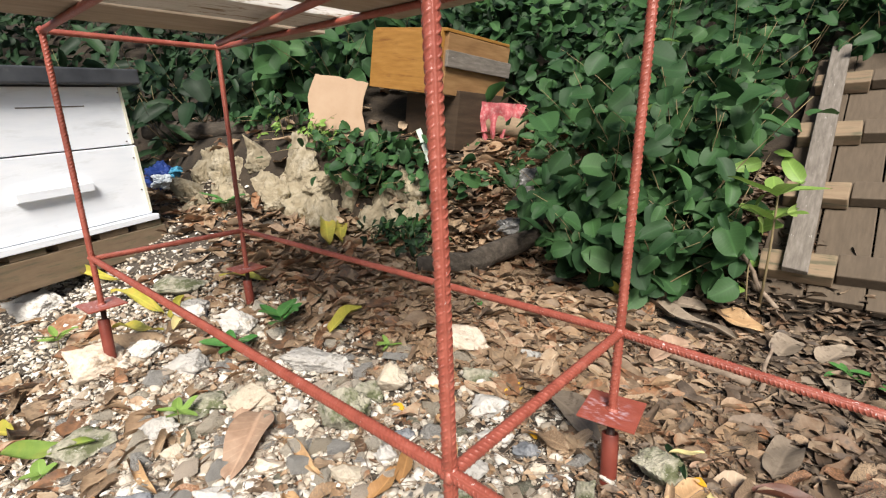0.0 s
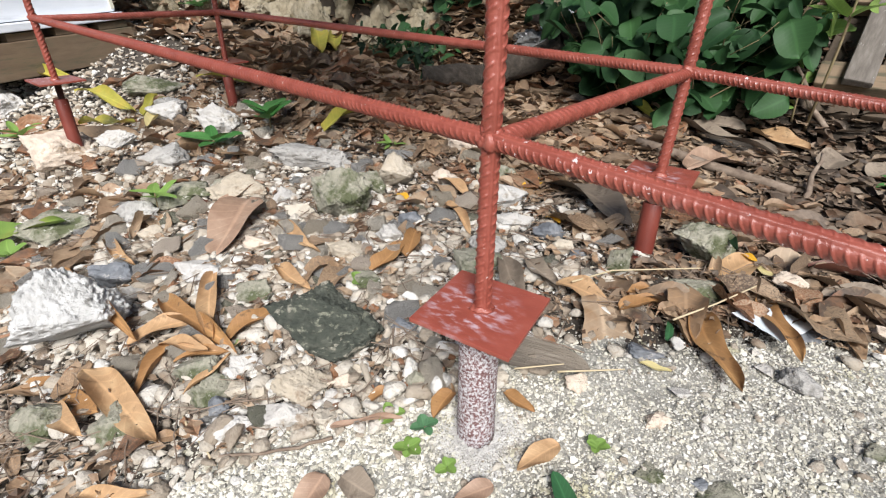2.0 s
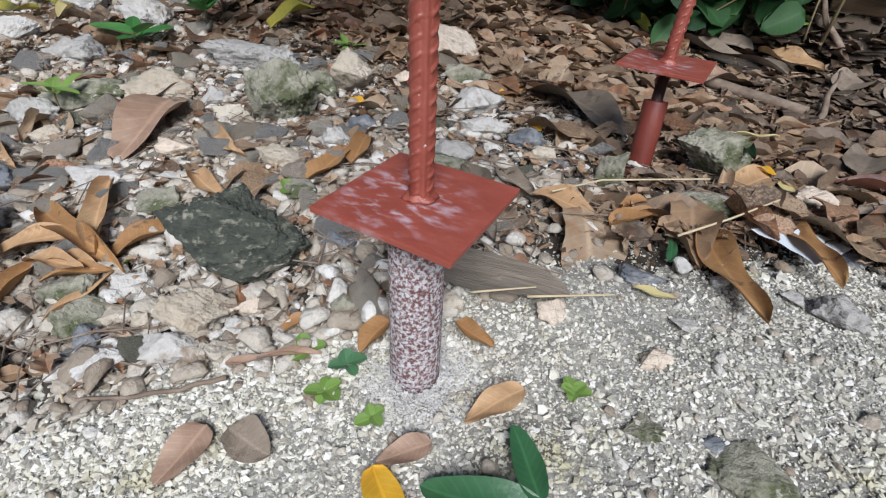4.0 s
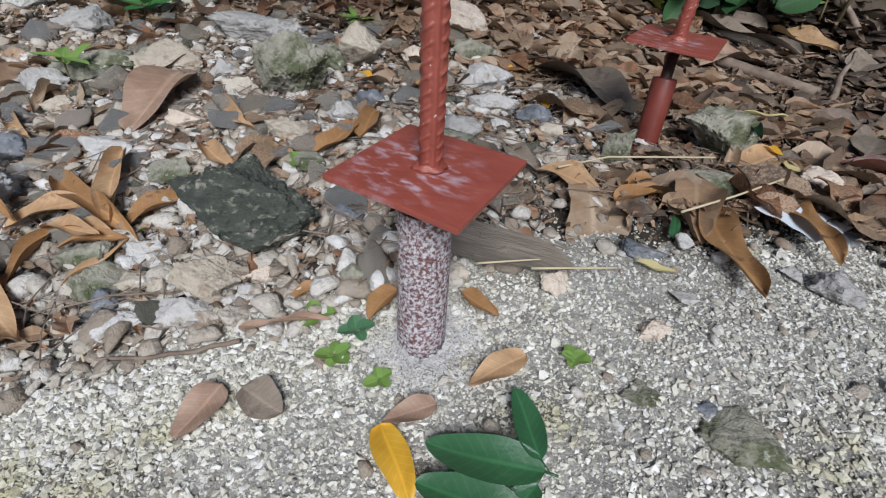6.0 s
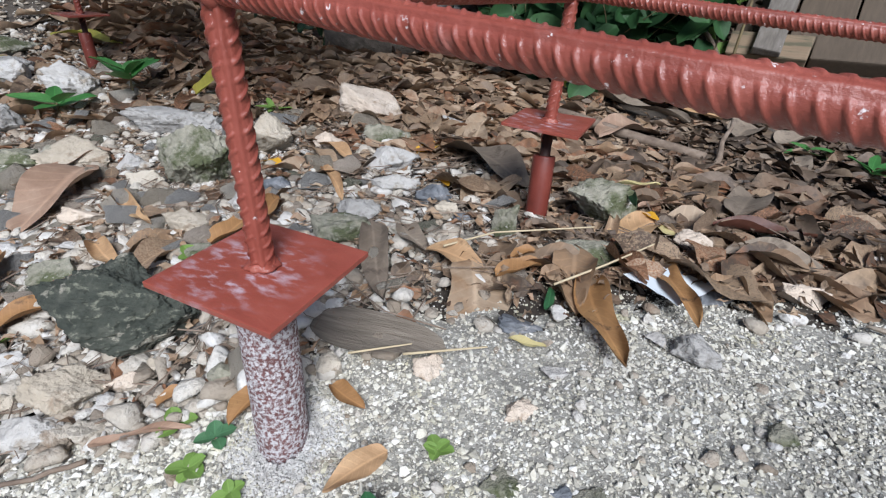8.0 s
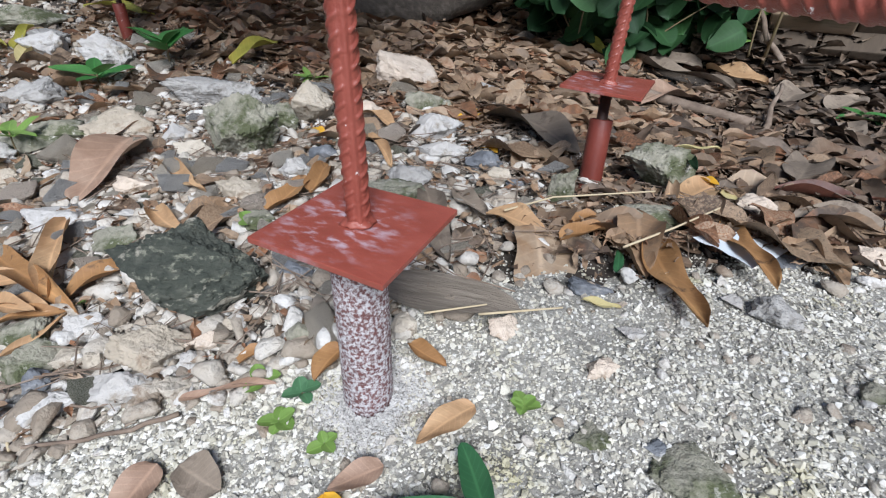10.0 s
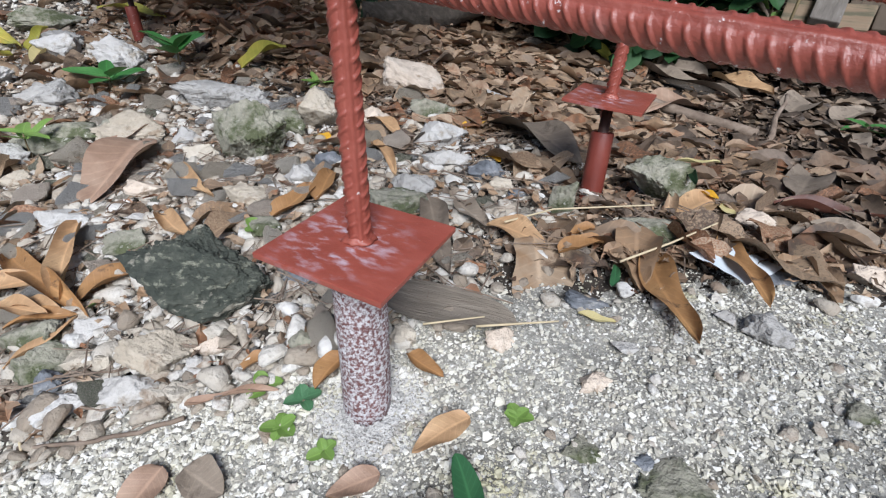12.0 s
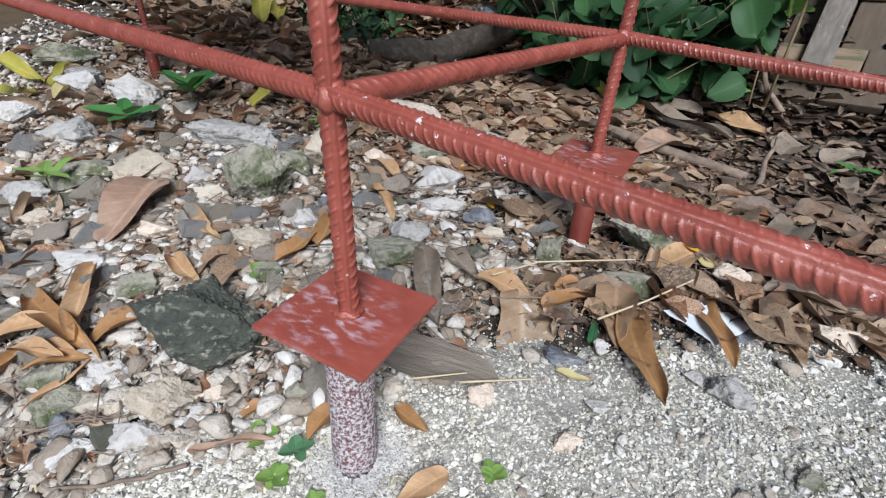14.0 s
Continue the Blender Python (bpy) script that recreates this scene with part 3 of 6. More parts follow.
hive = thing("beehive", "white-painted two-box beehive with a dark flat lid", "beehive", (-1.863, 0.386, 0.196), (2.5, 2.6, -74.5))
HW, HD = 0.60, 0.42
lower = part("lower_box", box_bm(HW, HD, 0.262, (HW / 2, -HD / 2, 0.134), 0.003), M_WHITEPAINT, hive, "lower white box with a wooden handle cleat")
part("cleat", box_bm(0.232, 0.02, 0.03, (0.307, 0.0115, 0.142), 0.003, 0.001), M_WHITEPAINT, lower, "white wooden handle cleat")
part("edge_strip", box_bm(0.012, 0.004, 0.25, (0.007, 0.003, 0.136), 0.001), M_EDGEPAINT, lower, "yellowed bare edge")
upper = part("upper_box", box_bm(HW - 0.004, HD - 0.004, 0.206, (HW / 2, -HD / 2 - 0.003, 0.373), 0.003), M_WHITEPAINT, hive, "upper white box with a routed hand slot")
part("hand_slot", box_bm(0.20, 0.002, 0.004, (0.24, -0.0045, 0.412), 0.0004), M_GREYWOOD, upper, "shadowy routed slot")
part("edge_strip", box_bm(0.01, 0.004, 0.2, (0.008, 0.0, 0.373), 0.001), M_EDGEPAINT, upper, "yellowed bare edge")
for x, z in ((0.018, 0.455), (0.018, 0.31), (0.03, 0.282), (0.02, 0.10), (0.02, 0.22)):
    bm = bmesh.new()
    bmesh.ops.create_cone(bm, cap_ends=True, segments=8, radius1=0.003, radius2=0.002, depth=0.003, matrix=Matrix.Translation((x, 0.001, z)) @ Matrix.Rotation(radians(90), 4, "X"))
    part("nail", bm, M_ROD_DARK, upper if z > 0.27 else lower)
part("bottom_board", box_bm(HW + 0.02, HD + 0.03, 0.022, (HW / 2, -HD / 2 + 0.008, -0.011), 0.003, 0.001), M_WHITEPAINT, hive, "white bottom board")
lid = part("lid", box_bm(HW + 0.1, HD + 0.09, 0.052, (HW / 2, -HD / 2, 0.507), 0.006, 0.001), M_LID, hive, "dark grey telescoping lid")
base = thing("pallet", "low wooden pallet under the white hive", "pallet", (-1.863, 0.386, 0.196), (2.5, 2.6, -74.5))
part("front_rail", box_bm(HW + 0.06, 0.03, 0.10, (HW / 2, 0.0, -0.098), 0.003, 0.001), M_PALLETEDGE, base)
part("back_rail", box_bm(HW + 0.06, 0.03, 0.10, (HW / 2, -HD + 0.02, -0.098), 0.003, 0.001), M_PALLETEDGE, base)
planks(base, "slat", 5, -0.02, HW + 0.02, HD, 0.02, -HD / 2 + 0.01, -0.036, 0.035, M_PALLETEDGE)

# ---- old boxes on the bank ----
crate = thing("wooden_box", "amber varnished wooden hive box stacked on a darker one", "box", (-1.493, 1.22, 0.683), (-3.7, 7.4, -3))
part("front_panel", box_bm(0.415, 0.022, 0.232, (0.207, 0.012, 0.116), 0.002), M_AMBER, crate, "amber varnished grainy front")
part("side_panel", box_bm(0.022, 0.39, 0.225, (0.422, 0.219, 0.116), 0.002), M_BROWNWOOD, crate, "brown weathered side")
part("side_panel", box_bm(0.022, 0.39, 0.225, (0.011, 0.219, 0.116), 0.002), M_BROWNWOOD, crate)
part("back_panel", box_bm(0.415, 0.022, 0.225, (0.217, 0.405, 0.116), 0.002), M_BROWNWOOD, crate)
part("top_board", box_bm(0.43, 0.40, 0.012, (0.217, 0.21, 0.237), 0.002), M_AMBER, crate)
part("side_batten", box_bm(0.016, 0.40, 0.06, (0.442, 0.212, 0.135), 0.003, 0.002), M_GREYWOOD, crate, "grey weathered batten")
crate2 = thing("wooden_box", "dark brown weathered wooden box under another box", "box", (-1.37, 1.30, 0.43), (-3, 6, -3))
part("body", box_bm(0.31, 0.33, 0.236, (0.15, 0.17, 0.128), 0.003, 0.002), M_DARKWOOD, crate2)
part("lip", box_bm(0.26, 0.05, 0.02, (0.14, -0.03, 0.232), 0.003), M_GREYWOOD, crate2, "grey landing lip")
bm = box_bm(0.235, 0.008, 0.31, (0, 0, 0.155), 0.002)
bmesh.ops.subdivide_edges(bm, edges=[e for e in bm.edges if e.calc_length() > 0.1], cuts=8, use_grid_fill=True)
for v in bm.verts:
    v.co.y += 0.5 * v.co.x ** 2 - 0.1 * v.co.z ** 2
    v.co.x += 0.012 * math.sin(v.co.z * 23) + (0.006 * noise.noise(v.co * 40) if abs(v.co.x) > 0.1 else 0)
    if v.co.z > 0.29:
        v.co.z += 0.012 * noise.noise(v.co * 30)
solo("cardboard", bm, M_CARD, "torn brown cardboard sheet leaning on the bank", "cardboard", pose(-1.55, 1.045, 0.42, -14, 9, 50))

# ---- the pallet on the bank ----
pallet = thing("pallet", "weathered pale wooden pallet lying on the sloping bank", "pallet", (0.165, 1.228, 0.069), (33.9, -2.1, -0.4))
for i in range(9):
    x0 = -0.118 + 0.12 * i
    part("deck_plank", box_bm(0.113, 1.20, 0.02, (x0 + 0.0575, 0.60 + 0.008 * math.sin(i * 2.1), -0.012), 0.003, 0.003, i), M_PALEWOOD, pallet)
for i in range(4):
    y = 0.085 + 0.299 * i
    part("cross_piece", box_bm(0.165 - 0.012 * (i % 2), 0.075, 0.044, (-0.03 + 0.006 * (i % 2), y, 0.022), 0.004, 0.003, 20 + i), M_PALLETEDGE, pallet)
    part("cross_board", box_bm(0.93, 0.07, 0.036, (0.52, y + 0.014, 0.018), 0.004, 0.003, 30 + i), M_PALEWOOD, pallet)
ob = part("top_board", box_bm(0.06, 1.14, 0.02, (0, 0.57, 0), 0.004, 0.004, 5), M_GREYWOOD, pallet, "grey splintered board with lime spatter")
ob.matrix_basis = pose(-0.03, 0.04, 0.056, 0, 0, 0.9)


# ---- rocks ----
def broken(seed, points=14, sub=3, rough=0.3, ease=1):
    """A broken stone about 2 across: the hull of random points, its edges eased, then roughened."""
    r = random.Random(seed)
    bm = bmesh.new()
    for _ in range(points):
        d = Vector((r.gauss(0, 1), r.gauss(0, 1), r.gauss(0, 1))).normalized() * r.uniform(0.85, 1.05)
        bm.verts.new(d)
    res = bmesh.ops.convex_hull(bm, input=bm.verts)
    bmesh.ops.delete(bm, geom=[g for g in res["geom_interior"] if isinstance(g, bmesh.types.BMVert)], context="VERTS")
    bmesh.ops.triangulate(bm, faces=bm.faces)
    for k in range(sub):
        bmesh.ops.subdivide_edges(bm, edges=bm.edges[:], cuts=1, use_grid_fill=True)
        if k == min(1, sub - 1):
            for _ in range(ease):
                bmesh.ops.smooth_vert(bm, verts=bm.verts, factor=0.5, use_axis_x=True, use_axis_y=True, use_axis_z=True)
    o = Vector((seed * 3.17, seed * 1.7, seed * 0.9))
    for v in bm.verts:
        c = v.co.copy()
        v.co *= 1 + rough * (0.35 * noise.noise(c * 1.5 + o) + 0.25 * noise.noise(c * 3.7 + o) + 0.22 * abs(noise.noise(c * 7 + o)) + 0.12 * noise.noise(c * 15 + o) + 0.07 * noise.noise(c * 31 + o))
    return bm


ROCKS = []


def rock(name, x, y, w, material, label, flat=0.6, deep=0.8, turn=0.0, seed=1, sink=0.3, sub=4, rough=0.35, z=None, group=""):
    """A stone w metres wide, sunk a little into the ground."""
    r = random.Random(seed)
    bm = broken(seed, 13, sub, rough * 1.5, 0)
    for v in bm.verts:
        v.co = Vector((v.co.x * w / 1.75, v.co.y * w * deep / 1.75, v.co.z * w * flat / 1.75))
    h = w * flat / 1.75
    if name == "rock":
        ROCKS.append((x, y, 0.46 * w))
    return solo(name, bm, material, label, "rock", pose(x, y, (gz(x, y) if z is None else z) + h * (1 - 2 * sink) * 0.8, r.uniform(-6, 6), r.uniform(-6, 6), turn), group, smooth=True)


rock("rock", -0.200, -0.016, 0.130, M_STONE_DARK, "dark lichen-covered angular rock with pale veins", 0.66, 0.72, 20, 9, 0.2, 5, 0.26)
rock("rock", -0.455, 0.210, 0.105, M_STONE_MOSS, "mossy yellow-grey limestone lump", 0.95, 0.8, 10, 8, 0.06, 5, 0.3)
rock("rock", -0.668, 0.291, 0.168, M_STONE_W, "long pale slab of limestone", 0.34, 0.45, 22, 12, 0.1, 5, 0.25)
rock("rock", -0.427, 0.552, 0.124, M_STONE_PEACH, "peach-coloured block of limestone", 0.6, 0.7, 35, 212, 0.1, 4, 0.3)
rock("rock", -0.242, 0.383, 0.097, M_WHITE, "white wedge of limestone among leaves", 0.45, 0.6, 35, 215, 0.1, 4, 0.3)
rock("rock", -0.454, 0.331, 0.095, M_STONE, "grey-white limestone block lying on the ground", 0.7, 0.7, 35, 218, 0.12, 4, 0.3)
rock("rock", -0.314, 0.457, 0.072, M_STONE_MOSS, "small brownish-grey stone lying on the ground", 0.6, 0.7, 35, 221, 0.12, 4, 0.3)
rock("rock", -0.318, 0.242, 0.041, M_STONE_BLUE, "blue-grey stone in the gravel", 0.7, 0.7, 35, 224, 0.12, 4, 0.3)
rock("rock", -0.115, 0.317, 0.044, M_STONE_BLUE, "dark slate-blue stone lying on the ground", 0.6, 0.7, 35, 227, 0.12, 4, 0.3)
rock("rock", -0.304, 0.188, 0.042, M_WHITE, "small white limestone chunk", 0.8, 0.8, 35, 230, 0.12, 4, 0.3)
rock("rock", -0.332, 0.126, 0.058, M_STONE, "flat cream limestone piece", 0.5, 0.7, 35, 233, 0.12, 4, 0.3)
rock("rock", -0.364, -0.008, 0.059, M_STONE_MOSS, "mossy flat stone beside dead leaves", 0.5, 0.7, 35, 236, 0.12, 4, 0.3)
rock("rock", -0.490, -0.027, 0.073, M_WHITE, "flat bright white limestone flake", 0.3, 0.75, 35, 239, 0.12, 4, 0.3)
rock("rock", -0.410, 0.028, 0.040, M_WHITE, "small white flake of limestone", 0.25, 0.5, 35, 242, 0.12, 4, 0.3)
rock("rock", -0.161, -0.070, 0.056, M_STONE, "rounded cream limestone cobble", 0.65, 0.75, 35, 245, 0.12, 5, 0.3)
rock("rock", -0.138, -0.041, 0.024, M_STONE_PEACH, "small peach pebble lying on the ground", 0.8, 0.8, 35, 248, 0.12, 4, 0.3)
rock("rock", -0.147, -0.100, 0.043, M_WHITE, "white angular cobble lying on the ground", 0.55, 0.6, 35, 251, 0.12, 4, 0.3)
rock("rock", -0.111, -0.077, 0.026, M_STONE, "cream cobble near the pipe", 0.8, 0.8, 35, 254, 0.12, 4, 0.3)
rock("rock", -0.182, -0.138, 0.037, M_WHITE, "white rounded pebble lying on the ground", 0.6, 0.8, 35, 257, 0.12, 4, 0.3)
rock("rock", -0.243, -0.127, 0.047, M_STONE_MOSS, "greenish mossy cobble lying on the ground", 0.7, 0.8, 35, 260, 0.12, 4, 0.3)
rock("rock", -0.220, -0.134, 0.028, M_STONE_BLUE, "dark grey pebble lying on the ground", 0.7, 0.8, 35, 263, 0.12, 4, 0.3)
rock("rock", -0.290, -0.122, 0.058, M_STONE_MOSS, "mossy stone beside brown leaves", 0.5, 0.7, 35, 266, 0.12, 4, 0.3)
rock("rock", -0.245, -0.086, 0.038, M_WHITE, "white limestone cobble beside the dark rock", 0.7, 0.7, 35, 269, 0.12, 4, 0.3)
rock("rock", -0.227, -0.107, 0.030, M_STONE, "cream limestone cobble in the rubble", 0.6, 0.7, 35, 272, 0.12, 4, 0.3)
rock("rock", -0.196, -0.099, 0.025, M_STONE, "cream limestone cobble in the rubble", 0.7, 0.7, 35, 275, 0.12, 4, 0.3)
rock("rock", 0.006, 0.279, 0.032, M_STONE_MOSS, "upright blackened stone beside the pipe", 1.7, 0.6, 20, 278, 0.15, 4, 0.25)
rock("rock", 0.068, 0.377, 0.074, M_STONE_MOSS, "mossy boulder beside the red pipe", 0.85, 0.75, 35, 281, 0.12, 5, 0.3)
rock("rock", 0.091, 0.280, 0.086, M_STONE_MOSS, "flat green-mossed stone lying on the ground", 0.3, 0.5, 35, 284, 0.2, 4, 0.3)
rock("rock", 0.169, 0.369, 0.044, M_STONE_PEACH, "small pinkish stone lying on the ground", 0.6, 0.7, 35, 287, 0.12, 4, 0.3)
rock("rock", -0.005, 0.046, 0.024, M_STONE, "small cream stone behind the pipe", 0.75, 0.8, 35, 290, 0.12, 4, 0.3)
rock("rock", 0.057, 0.079, 0.028, M_STONE_PEACH, "flat cream pebble lying on the ground", 0.5, 0.7, 35, 293, 0.12, 4, 0.3)
rock("rock", -0.063, -0.001, 0.027, M_STONE_MOSS, "greenish rounded pebble lying on the ground", 0.8, 0.8, 35, 296, 0.12, 4, 0.3)
rock("rock", -0.140, 0.051, 0.032, M_STONE_BLUE, "grey stone half under the plate", 0.6, 0.7, 35, 299, 0.12, 4, 0.3)
rock("rock", -0.145, 0.186, 0.084, M_STONE_MOSS, "mossy limestone behind the plate", 0.5, 0.6, 35, 302, 0.12, 4, 0.3)
rock("rock", 0.140, 0.036, 0.027, M_STONE_MOSS, "dark mossy stone set in the gravel", 0.35, 0.8, 35, 305, 0.42, 4, 0.3)
rock("rock", 0.191, 0.039, 0.050, M_STONE_MOSS, "dark mossy stone sunk in the gravel", 0.25, 0.7, 35, 308, 0.46, 4, 0.3)
rock("rock", 0.259, 0.139, 0.021, M_STONE_MOSS, "yellowish mossy stone sunk in gravel", 0.4, 0.8, 35, 311, 0.3, 4, 0.3)
rock("rock", 0.125, 0.079, 0.026, M_STONE_PEACH, "pale pink limestone set in the gravel", 0.4, 0.7, 35, 314, 0.3, 4, 0.3)
rock("rock", 0.171, 0.042, 0.013, M_STONE_BLUE, "blue-grey pebble set in the gravel", 0.6, 0.7, 35, 317, 0.25, 4, 0.3)
rock("rock", 0.206, 0.184, 0.033, M_STONE_W, "grey-white limestone lump at the gravel edge", 0.6, 0.8, 35, 320, 0.12, 4, 0.3)
rock("rock", 0.182, 0.188, 0.025, M_WHITE, "thin white limestone flake on gravel", 0.3, 0.6, 35, 323, 0.12, 4, 0.3)
rock("rock", 0.131, 0.120, 0.019, M_WHITE, "small white limestone flake on gravel", 0.3, 0.7, 35, 326, 0.12, 4, 0.3)
rock("rock", 0.262, 0.311, 0.055, M_STONE_PEACH, "pinkish stone at the gravel edge", 0.4, 0.5, 35, 329, 0.2, 4, 0.3)
rock("rock", 0.087, 0.153, 0.036, M_STONE_BLUE, "grey stone half buried among leaf scraps", 0.4, 0.7, 35, 332, 0.25, 4, 0.3)
rock("rock", 0.205, 0.267, 0.029, M_STONE_BLUE, "blue-grey stone beside the brown leaf", 0.4, 0.7, 35, 335, 0.25, 4, 0.3)
rock("rock", -0.252, 0.087, 0.049, M_STONE_MOSS, "rough grey-green limestone behind the dark rock", 0.6, 0.7, 35, 338, 0.12, 4, 0.3)
rock("rock", -0.107, 0.060, 0.020, M_WHITE, "white pebble half under the plate", 0.7, 0.8, 35, 341, 0.12, 4, 0.3)
rock("rock", -0.135, -0.020, 0.021, M_STONE, "cream pebble beside the dark rock", 0.6, 0.8, 35, 344, 0.12, 4, 0.3)
rock("rock", -0.129, -0.056, 0.018, M_WHITE, "white pebble in the rubble", 0.7, 0.8, 35, 347, 0.12, 4, 0.3)
rock("rock", -0.284, 0.613, 0.064, M_STONE_W, "grey limestone chunk among leaves", 0.6, 0.7, 35, 350, 0.12, 4, 0.3)
rock("rock", -0.375, 0.398, 0.055, M_STONE_PEACH, "pinkish limestone chunk beside the leg", 0.6, 0.7, 35, 353, 0.12, 4, 0.3)
rock("rock", -0.079, 0.294, 0.033, M_STONE, "cream limestone chunk among leaves", 0.7, 0.8, 35, 356, 0.12, 4, 0.3)
rock("rock", -0.054, 0.293, 0.023, M_STONE_BLUE, "small blue-grey pebble among leaves", 0.7, 0.8, 35, 359, 0.12, 4, 0.3)
rock("rock", -0.163, 0.236, 0.060, M_STONE_W, "pale broken limestone behind the plate", 0.5, 0.7, 35, 362, 0.12, 4, 0.3)
rock("rock", -0.176, 0.318, 0.059, M_WHITE, "white angular limestone among leaves", 0.5, 0.6, 35, 365, 0.12, 4, 0.3)
rock("rock", -0.469, 0.291, 0.080, M_STONE_MOSS, "grey-green limestone beside the mossy lump", 0.6, 0.7, 35, 368, 0.12, 4, 0.3)
rock("rock", -0.681, 0.147, 0.110, M_STONE_MOSS, "flat greenish limestone in the rubble", 0.35, 0.6, 35, 371, 0.12, 4, 0.3)
rock("rock", -0.741, 0.089, 0.100, M_STONE_MOSS, "flat greenish-grey limestone in the rubble", 0.35, 0.6, 35, 374, 0.12, 4, 0.3)
rock("rock", -0.917, 0.114, 0.111, M_STONE_W, "whitish limestone lump in the rubble", 0.5, 0.7, 35, 377, 0.12, 4, 0.3)
rock("rock", -1.145, 0.223, 0.109, M_WHITE, "white limestone block in the rubble", 0.55, 0.7, 35, 380, 0.12, 4, 0.3)
rock("rock", -0.973, 0.265, 0.103, M_WHITE, "white limestone block behind the seedling", 0.55, 0.7, 35, 383, 0.12, 4, 0.3)
rock("rock", -0.584, 0.174, 0.053, M_WHITE, "white limestone chunk in the rubble", 0.6, 0.7, 35, 386, 0.12, 4, 0.3)
rock("rock", -0.469, 0.065, 0.055, M_STONE_PEACH, "orange-stained limestone chunk in the rubble", 0.6, 0.7, 35, 389, 0.12, 4, 0.3)
rock("rock", -0.505, 0.158, 0.049, M_STONE, "cream limestone chunk in the rubble", 0.7, 0.7, 35, 392, 0.12, 4, 0.3)
rock("rock", -0.674, -0.022, 0.048, M_STONE, "cream limestone chunk beside leaves", 0.6, 0.7, 35, 395, 0.12, 4, 0.3)
rock("rock", -0.492, -0.190, 0.150, M_PITTED, "large pitted white limestone rock", 0.72, 0.8, -20, 80, 0.15, 5, 0.34)
rock("rock", -0.593, -0.110, 0.073, M_STONE_BLUE, "dark blue-grey limestone behind the white rock", 0.6, 0.7, 35, 401, 0.12, 4, 0.3)
rock("rock", -0.530, -0.107, 0.027, M_WHITE, "small white pebble behind the white rock", 0.7, 0.8, 35, 404, 0.12, 4, 0.3)
rock("rock", -0.883, -0.128, 0.132, M_STONE_MOSS, "flat greenish limestone lying on the ground", 0.4, 0.7, 35, 407, 0.12, 4, 0.3)
rock("rock", -0.369, -0.255, 0.070, M_STONE_MOSS, "rough pitted grey limestone", 0.5, 0.8, 35, 410, 0.25, 4, 0.3)
rock("rock", -0.293, -0.204, 0.057, M_STONE_MOSS, "pitted greenish stone among leaves", 0.5, 0.8, 35, 413, 0.25, 4, 0.3)
rock("rock", -1.086, -0.038, 0.159, M_STONE_PEACH, "orange-stained boulder near a stand leg", 0.6, 0.75, 35, 416, 0.2, 4, 0.3)
rock("rock", -1.775, -0.040, 0.178, M_WHITE, "white limestone boulder near the hive", 0.6, 0.7, 35, 419, 0.2, 4, 0.3)
rock("rock", -0.983, 0.268, 0.107, M_WHITE, "whitish limestone block lying on the ground", 0.7, 0.8, 35, 422, 0.2, 4, 0.3)
rock("rock", -1.040, 0.060, 0.086, M_WHITE, "pale limestone block at the foot of the leg", 0.5, 0.7, 35, 425, 0.2, 4, 0.3)
rock("rock", -0.918, 0.101, 0.089, M_STONE_W, "pale rounded limestone lying on the ground", 0.6, 0.7, 35, 428, 0.2, 4, 0.3)
rock("rock", -0.678, 0.143, 0.116, M_STONE, "cream limestone block lying on the ground", 0.45, 0.7, 35, 431, 0.2, 4, 0.3)
rock("rock", -0.761, 0.062, 0.120, M_STONE_MOSS, "flat greenish limestone in rubble", 0.35, 0.7, 35, 434, 0.2, 4, 0.3)
rock("rock", -0.762, -0.010, 0.087, M_STONE_W, "white stone among rubble", 0.5, 0.7, 35, 437, 0.2, 4, 0.3)
rock("rock", -1.185, 0.233, 0.102, M_STONE_W, "grey-white limestone chunk among leaves", 0.5, 0.7, 35, 440, 0.2, 4, 0.3)
rock("rock", -1.345, 0.276, 0.180, M_STONE_MOSS, "flat brown-grey stone under leaves", 0.35, 0.6, 35, 443, 0.1, 4, 0.3)
# the broken coral-rock face of the bank
for i in range(26):
    f = (i % 13) / 12
    row = i // 13
    x = -2.2 + 1.06 * f + 0.03 * math.sin(i * 5.3) + 0.04 * row
    y = float(np.interp(x, FOOT_X, FOOT_Y)) + 0.05 + 0.10 * row + 0.03 * math.sin(i * 2.7)
    rock("boulder", x, y, 0.14 + 0.08 * abs(math.sin(i * 1.9)), M_WALLROCK, "knobbly cream coral-rock boulder in the bank", 1.1, 0.8, 37 * i, 120 + i, 0.3, 4, 0.45,
         z=gz(x, y) - 0.05 - 0.05 * row + 0.03 * math.sin(i * 3.1), group="boulders of the bank")

# small loose stones that can be told apart
STONES = []
for k in range(10):
    bm = broken(300 + k, 11, 2, 0.35, 0)
    me = bpy.data.meshes.new("stone")
    bm.to_mesh(me)
    bm.free()
    me.shade_smooth()
    me.materials.append((M_STONE, M_STONE, M_STONE_W, M_STONE_PEACH, M_STONE, M_STONE_MOSS, M_STONE_W, M_STONE, M_STONE_W, M_STONE)[k])
    STONES.append(me)
STONE_LABEL = ("cream limestone chunk in the rubble", "cream limestone chunk in the rubble", "white limestone chunk in the rubble", "peach limestone chunk in the rubble", "cream limestone chunk in the rubble",
               "mossy limestone chunk in the rubble", "white limestone chunk in the rubble", "cream limestone chunk in the rubble", "white limestone chunk in the rubble", "cream limestone chunk in the rubble")


def gravel_edge(x):
    """How far back the bare gravel reaches."""
    return 0.10 + (0.75 if x > 0 else 1.5) * x + 0.02 * math.sin(40 * x)


